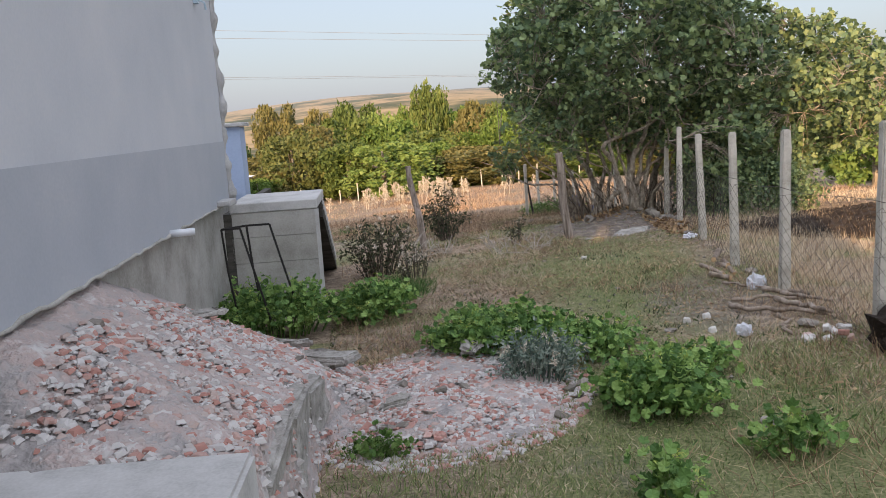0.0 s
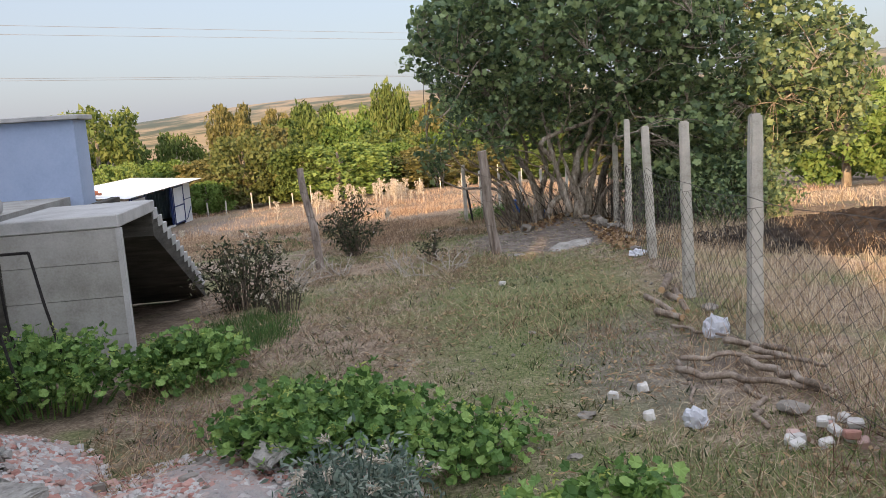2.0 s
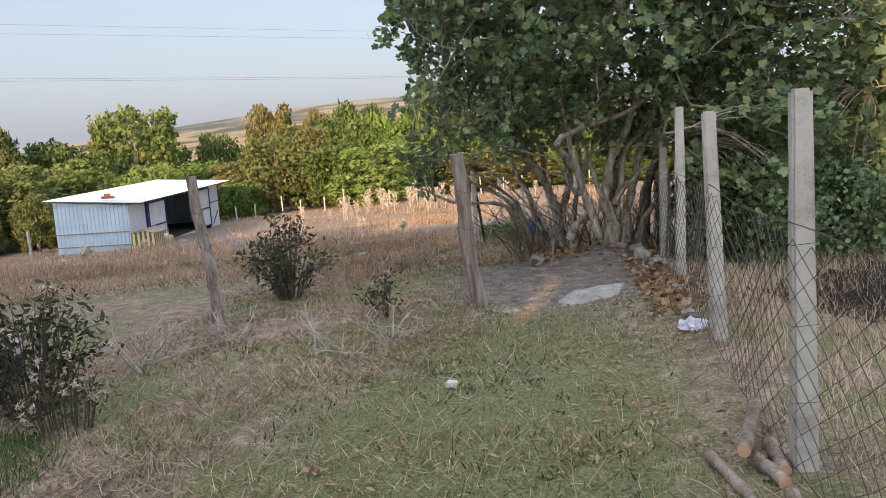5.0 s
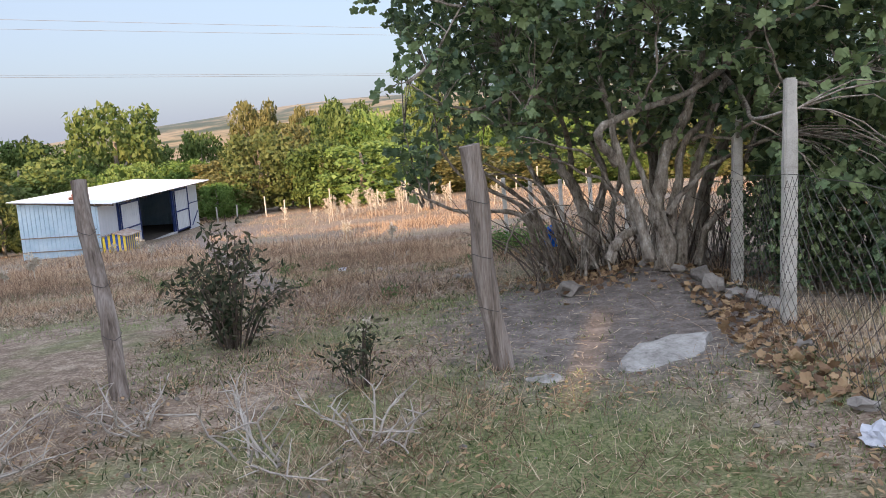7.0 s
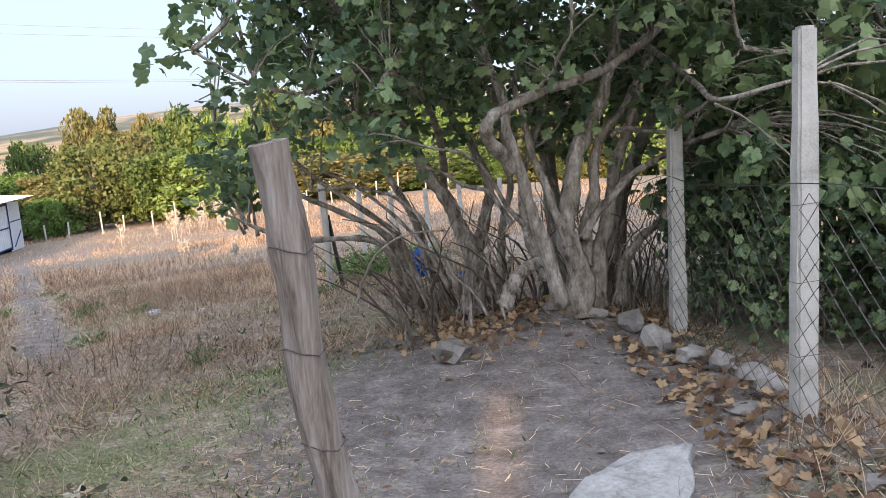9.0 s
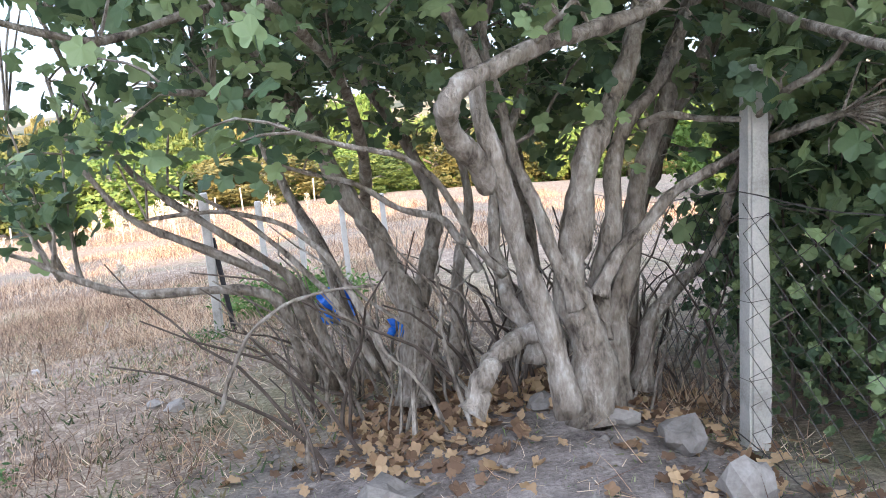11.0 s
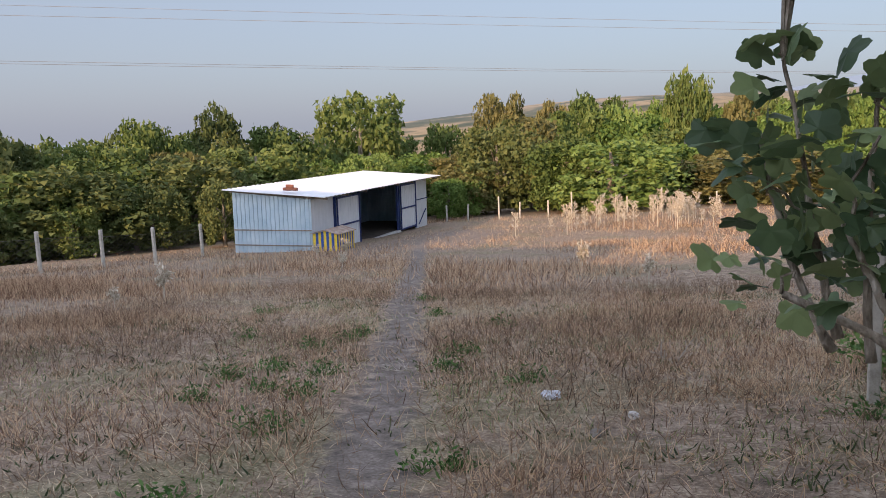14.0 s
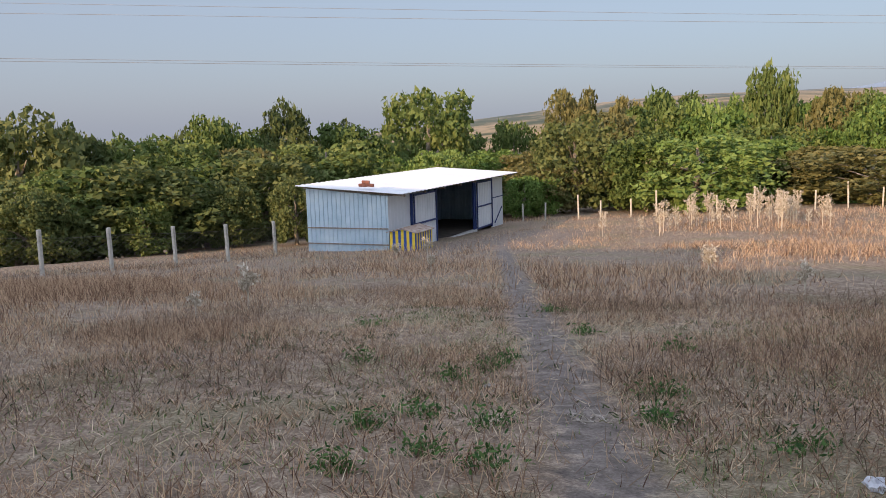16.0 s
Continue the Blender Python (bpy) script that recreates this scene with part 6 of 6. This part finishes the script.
for dz, az, D in ((20.9, -46, 143), (19.4, -46, 143), (12.6, -56, 143), (12.2, -56, 143)):
    c = np.array((-0.05 + D * math.sin(radians(az)), 17.9 + D * math.cos(radians(az))))
    d = np.array((math.cos(radians(az)), -math.sin(radians(az))))
    s = np.linspace(-420, 420, 60)
    tagged(part("power_cable", Geo().tube(np.column_stack([c[0] + d[0] * s, c[1] + d[1] * s, 1.4 + dz + 2e-5 * s ** 2]), 0.035, 4), M_CABLE), "thin grey overhead power cable across the sky", "cable", "overhead power cables")
for i in range(14):
    a, d = radians(-47 + rng.uniform(-4, 4) if i < 9 else rng.uniform(-22, -8)), rng.uniform(430, 640)
    x, y = d * math.sin(a), 20 + d * math.cos(a)
    t = thing("far_house", (x, y, gz(x, y)), "tiny pale house far off in the plain", "house", "far houses", rng.uniform(0, 90))
    w, h = rng.uniform(8, 20), rng.uniform(3, 5)
    part("wall", Geo().box((0, 0, h / 2), (w, 8, h)), M_FARHOUSE, t)
    part("roof", Geo().add([(-w / 2 - 0.4, -4.5, h), (w / 2 + 0.4, -4.5, h), (w / 2 + 0.4, 4.5, h), (-w / 2 - 0.4, 4.5, h), (-w / 2, 0, h + 1.6), (w / 2, 0, h + 1.6)], [(0, 1, 5, 4), (2, 3, 4, 5), (0, 4, 3), (1, 2, 5), (0, 3, 2, 1)]), M_TILE if i % 2 else M_FARHOUSE, t)


# ---------------------------------------------------------------- grass
def track(x, y):
    return np.abs(x - (-1.25 - 0.477 * (y - 20)))


def free(x, y):
    """Where grass may stand: 1 on open meadow, 0 on the path, bare soil, rubble and under walls."""
    d = (x - WALL_O[0]) * WALL_U[0] + (y - WALL_O[1]) * WALL_U[1]
    v = (x - WALL_O[0]) * WALL_V[0] + (y - WALL_O[1]) * WALL_V[1]
    k = np.ones_like(x)
    k *= ~((d < 1.25) & (v < 4.6))
    k *= ~((heap(x, y) > 0.0) & (y < 8) & (y > 1.6))
    k *= 1 - 0.85 * np.where(y > 20.5, smooth(0.62, 0.28, track(x, y) + 0.12 * np.sin(y * 1.7) * np.sin(y * 0.6 + x)), 0) * (y < 60)
    k *= 1 - 0.9 * smooth(1.3, 0.6, ((x - 2.9) / 1.5) ** 2 + ((y - 17.6) / 2.6) ** 2)
    k *= ~((x > -28) & (x < -21.5) & (y > 52.5) & (y < 72))
    k *= 1 - 0.85 * smooth(1.3, 0.6, ((x + 19) / 3.2) ** 2 + ((y - 58) / 8.0) ** 2)
    k *= ~((x < -2.6) & (y < 18) & (d < 1.2))
    return k


def patch(x, y, w, seed):
    """Smooth uneven patches between 0 and 1."""
    r = np.random.default_rng(seed)
    s = np.zeros_like(x)
    for i in range(6):
        a, p = r.uniform(0, 6.28), r.uniform(0, 6.28, 2)
        u = x * math.cos(a) + y * math.sin(a)
        q = -x * math.sin(a) + y * math.cos(a)
        s += np.sin(u / w * r.uniform(0.7, 1.8) + p[0] + 1.2 * np.sin(q / w * 0.8 + p[1]))
    return 0.5 + 0.5 * np.clip(s / 3.2, -1, 1)


BLADE = [(-0.5, 0, 0), (0.5, 0, 0), (0.38, 0.10, 0.5), (-0.38, 0.10, 0.5), (0, 0.34, 1.0)]
BLADE_F = [(0, 1, 2, 3), (3, 2, 4)]


def grass(name, n, box, keep, height, width, lean, material, label, seed, clump=0.0):
    r = np.random.default_rng(seed)
    x, y = r.uniform(box[0], box[1], n), r.uniform(box[2], box[3], n)
    if clump:
        m = n // 9
        cx, cy = r.uniform(box[0], box[1], m), r.uniform(box[2], box[3], m)
        j = r.integers(0, m, n)
        x, y = cx[j] + r.normal(0, clump, n), cy[j] + r.normal(0, clump, n)
    ok = r.uniform(0, 1, n) < keep(x, y) * free(x, y)
    x, y = x[ok], y[ok]
    h = height(x, y) * r.uniform(0.5, 1.25, len(x))
    rot = turns(len(x), *lean, r)
    w = width / np.maximum(h, 0.02)
    rot = rot * np.stack([w, np.ones_like(w), np.ones_like(w)], 1)[:, None, :]
    g = scatter(BLADE, BLADE_F, np.column_stack([x, y, ground(x, y) - 0.01]), rot, h)
    return tagged(part(name, g, material), label, "grass", kind="stuff")


flat = lambda k: (lambda x, y: np.full_like(x, k))
grass("dry_thatch", 150000, (-1.9, 4.7, 2.4, 19.5), lambda x, y: (0.1 + 0.9 * patch(x, y, 0.6, 1) ** 1.6) * (1 - 0.65 * np.exp(-((x - 2.4) / 1.0) ** 2) * (y < 15)), lambda x, y: (0.06 + 0.10 * patch(x, y, 1.3, 2) ** 2) * (1 - 0.3 * smooth(13.5, 15.5, y)), 0.0055, (35, 88), M_DRY, "short dry trampled straw grass in the yard", 11)
grass("green_grass", 135000, (-1.6, 4.6, 1.5, 19.0), lambda x, y: np.clip(1.9 * patch(x, y, 0.8, 3) - 0.35 + 0.9 * np.exp(-((x - 2.7) / 1.3) ** 2) * (y < 7) + 0.6 * np.exp(-((x - 2.4) / 1.0) ** 2) * (y < 15) + 0.25 * (y > 14), 0, 1), lambda x, y: 0.045 + 0.07 * (y < 6.5) * patch(x, y, 0.8, 5), 0.006, (5, 60), M_GREEN, "short green grass between the straw", 12)
grass("stair_grass", 16000, (-2.4, 0.0, 8.6, 12.2), lambda x, y: smooth(1.2, 0.5, ((x + 1.0) / 0.75) ** 2 + ((y - 10.2) / 1.3) ** 2), lambda x, y: 0.12 + 0.08 * patch(x, y, 0.5, 61), 0.006, (3, 45), M_LUSH, "lush dark green grass beside the staircase", 62, 0.06)
grass("tall_dry_grass", 30000, (-3.0, 5.5, 2.0, 20.5), lambda x, y: np.clip(1.8 * patch(x, y, 0.9, 6) - 0.75 + 0.8 * np.exp(-((x - 4.25) / 0.3) ** 2), 0, 1), lambda x, y: 0.10 + 0.2 * patch(x, y, 0.9, 6), 0.0045, (10, 75), M_RUSSET, "tufts of tall dry grass", 13, 0.09)
grass("fence_grass", 26000, (4.3, 9.5, 3.0, 17.0), flat(0.9), lambda x, y: 0.12 + 0.22 * patch(x, y, 1.0, 7), 0.0055, (3, 50), M_DRY, "dry pale grass beyond the wire netting", 14, 0.12)
grass("meadow_thatch", 75000, (-14.0, 4.5, 19.5, 34.0), lambda x, y: 0.35 + 0.65 * patch(x, y, 1.5, 8), lambda x, y: 0.07 + 0.10 * patch(x, y, 1.6, 9), 0.0075, (35, 88), M_DRY, "matted dry straw of the meadow", 15)
grass("russet_grass", 70000, (-14.0, 4.0, 21.5, 36.0), lambda x, y: np.clip(1.7 * patch(x, y, 1.7, 10) - 0.45, 0, 1) * smooth(20.5, 24.5, y - 0.15 * x), lambda x, y: 0.09 + 0.22 * patch(x, y, 1.7, 10) ** 2, 0.0075, (5, 62), M_RUSSET, "russet dry grass tufts of the meadow", 16, 0.12)
grass("meadow_tuft_grass", 45000, (-10.0, 3.0, 19.5, 33.0), lambda x, y: np.clip(1.9 * patch(x, y, 0.55, 41) - 0.55, 0, 1), lambda x, y: 0.10 + 0.16 * patch(x, y, 0.55, 41) ** 2, 0.006, (8, 70), M_RUSSET, "low russet tufts breaking up the meadow", 42, 0.05)
grass("meadow_green", 40000, (-9.0, 3.5, 18.0, 32.0), lambda x, y: np.clip(2.2 * patch(x, y, 0.8, 12) - 0.95, 0, 1), flat(0.06), 0.008, (5, 65), M_GREEN, "thin green grass in the meadow", 17)
grass("far_russet_grass", 85000, (-32.0, 16.0, 33.0, 75.0), lambda x, y: np.clip(1.5 * patch(x, y, 2.4, 13) - 0.1, 0, 1), lambda x, y: 0.15 + 0.28 * patch(x, y, 2.4, 13), 0.016, (3, 58), M_RUSSET, "tall russet grass of the far meadow", 18, 0.25)
grass("right_field_grass", 18000, (8.0, 30.0, 8.0, 36.0), flat(0.9), lambda x, y: 0.12 + 0.2 * patch(x, y, 2.0, 21), 0.014, (3, 55), M_DRY, "dry pale grass of the field beyond the fence", 22, 0.25)
grass("left_meadow_grass", 50000, (-30.0, -12.0, 20.0, 36.0), lambda x, y: np.clip(1.5 * patch(x, y, 2.0, 14) - 0.1, 0, 1), lambda x, y: 0.15 + 0.28 * patch(x, y, 2.0, 14), 0.012, (3, 45), M_RUSSET, "russet grass of the lower meadow", 19, 0.2)

grass("meadow_weeds", 26000, (-10.0, 3.5, 19.0, 34.0), lambda x, y: np.clip(2.0 * patch(x, y, 0.9, 51) - 0.55, 0.06, 1), flat(0.085), 0.016, (20, 80), M_WEED, "small dull green and brown weeds in the meadow", 52, 0.07)
grass("yard_weeds", 22000, (-1.9, 4.3, 4.0, 19.5), lambda x, y: np.clip(2.0 * patch(x, y, 0.6, 53) - 0.6, 0.05, 1), flat(0.07), 0.013, (20, 80), M_WEED, "small dull green and brown weeds in the yard", 54, 0.07)

# branched dead weed stalks, brown and tangled
def stalk(n):
    v, f = [], []
    r = np.random.default_rng(5)

    def twig(a, b, w):
        k = len(v)
        a, b = np.array(a), np.array(b)
        m = (a + b) / 2 + r.normal(0, 0.05, 3)
        v.extend([a - (w, 0, 0), a + (w, 0, 0), m + (0, 0.8 * w, 0), m - (0, 0.8 * w, 0), b])
        f.extend([(k, k + 1, k + 2, k + 3), (k + 3, k + 2, k + 4)])
    twig((0, 0, 0), (0.12, 0.05, 1.0), 0.016)
    for i in range(n):
        z, a = 0.25 + 0.6 * i / n, i * 2.4
        twig((0.12 * z, 0.05 * z, z), (0.12 * z + 0.38 * math.cos(a), 0.05 * z + 0.38 * math.sin(a), z + 0.22), 0.010)
    return v, f


STALK, STALK_F = stalk(5)
for name, n, box, w, hgt, lean, seed, label in (("meadow_stalks", 15000, (-13.0, 4.0, 19.0, 36.0), 1.1, 0.22, 62, 71, "tangled brown dead weed stalks in the meadow"), ("yard_stalks", 6500, (-1.9, 3.6, 7.0, 19.0), 0.6, 0.13, 85, 73, "brown dead weed stalks in the yard grass")):
    cr = np.random.default_rng(seed)
    cx, cy = cr.uniform(box[0], box[1], n), cr.uniform(box[2], box[3], n)
    p = patch(cx, cy, w, seed)
    ok = cr.uniform(0, 1, n) < np.clip(2.2 * p - 0.65, 0.04, 1) * free(cx, cy)
    cx, cy, p = cx[ok], cy[ok], p[ok]
    tagged(part(name, scatter(STALK, STALK_F, np.column_stack([cx, cy, ground(cx, cy) - 0.01]), turns(len(cx), 0 if lean < 70 else 35, lean, cr), hgt * (0.5 + p) * cr.uniform(0.5, 1.3, len(cx))), M_STALK), label, "weeds", kind="stuff")

# fallen fig leaves along the fence and round the stems
n = 2100
fx, fy = np.where(rng.uniform(0, 1, n) < 0.25, 4.0 + rng.normal(0, 0.34, n), 3.3 + rng.normal(0, 0.6, n)), np.zeros(n)
fy = np.where(fx > 3.7, rng.uniform(14.0, 19.6, n), 19.6 + rng.normal(0, 0.55, n))
tagged(part("fallen_leaves", scatter(LEAF, LEAF_F, np.column_stack([fx, fy, ground(fx, fy) + rng.uniform(0.01, 0.05, n)]), turns(n, 0, 70), rng.uniform(0.05, 0.10, n)), M_FALLEN), "brown curled fallen fig leaves on the soil", "leaf litter", kind="stuff")
# scattered straw and twigs on the bare soil
n = 1500
sx, sy = rng.uniform(1.2, 4.3, n), rng.uniform(14.3, 20.0, n)
STRAW = [(-0.5, -0.03, 0), (0.5, -0.02, 0), (0.5, 0.02, 0.02), (-0.5, 0.03, 0.02)]
tagged(part("straw_litter", scatter(STRAW, [(0, 1, 2, 3)], np.column_stack([sx, sy, ground(sx, sy) + 0.012]), turns(n, 0, 8), rng.uniform(0.03, 0.10, n)), M_DRY), "loose straw and twig litter on bare soil", "litter", kind="stuff")

# crumbled dead leaves and brown chaff lying in drifts over the yard and the meadow
for name, n, box, w, seed, label in (("leaf_chaff", 16000, (-1.9, 4.4, 4.0, 18.5), 0.45, 31, "brown crumbled leaves and chaff in the yard"), ("meadow_chaff", 16000, (-9.0, 3.5, 19.0, 32.0), 0.5, 33, "dark dead stalks and chaff in the meadow")):
    cr = np.random.default_rng(seed)
    cx, cy = cr.uniform(box[0], box[1], n), cr.uniform(box[2], box[3], n)
    ok = cr.uniform(0, 1, n) < np.clip(2.4 * patch(cx, cy, w, seed) - 0.9, 0, 1) * np.maximum(free(cx, cy), 0.25) * (heap(cx, cy) <= 0.0)
    cx, cy = cx[ok], cy[ok]
    spots = np.column_stack([cx, cy, ground(cx, cy) + cr.uniform(0.01, 0.05, len(cx))])
    tagged(part(name, scatter(SLIM, SLIM_F, spots, turns(len(cx), 0, 28, cr), cr.uniform(0.03, 0.075, len(cx))), M_FALLEN), label, "leaf litter", kind="stuff")
# pale pebbles and crumbs
cr = np.random.default_rng(35)
n = 900
cx, cy = cr.uniform(-1.5, 4.2, n), cr.uniform(5.0, 20.0, n)
ok = (cr.uniform(0, 1, n) < np.clip(1.8 * patch(cx, cy, 0.8, 36) - 0.5, 0.08, 1)) & (free(cx, cy) > 0)
cx, cy = cx[ok], cy[ok]
PEBBLE = [(-0.5, -0.3, 0), (0.1, -0.5, 0.05), (0.5, 0.0, 0), (0.15, 0.45, 0), (-0.4, 0.3, 0.03), (0.02, 0.0, 0.4), (0, 0, -0.3)]
PEBBLE_F = [(i, (i + 1) % 5, 5) for i in range(5)] + [((i + 1) % 5, i, 6) for i in range(5)]
tagged(part("pebbles", scatter(PEBBLE, PEBBLE_F, np.column_stack([cx, cy, ground(cx, cy) + 0.008]), turns(len(cx), 0, 25, cr), cr.uniform(0.02, 0.06, len(cx))), M_STONE), "pale pebbles and crumbs scattered in the yard", "pebbles", kind="stuff")
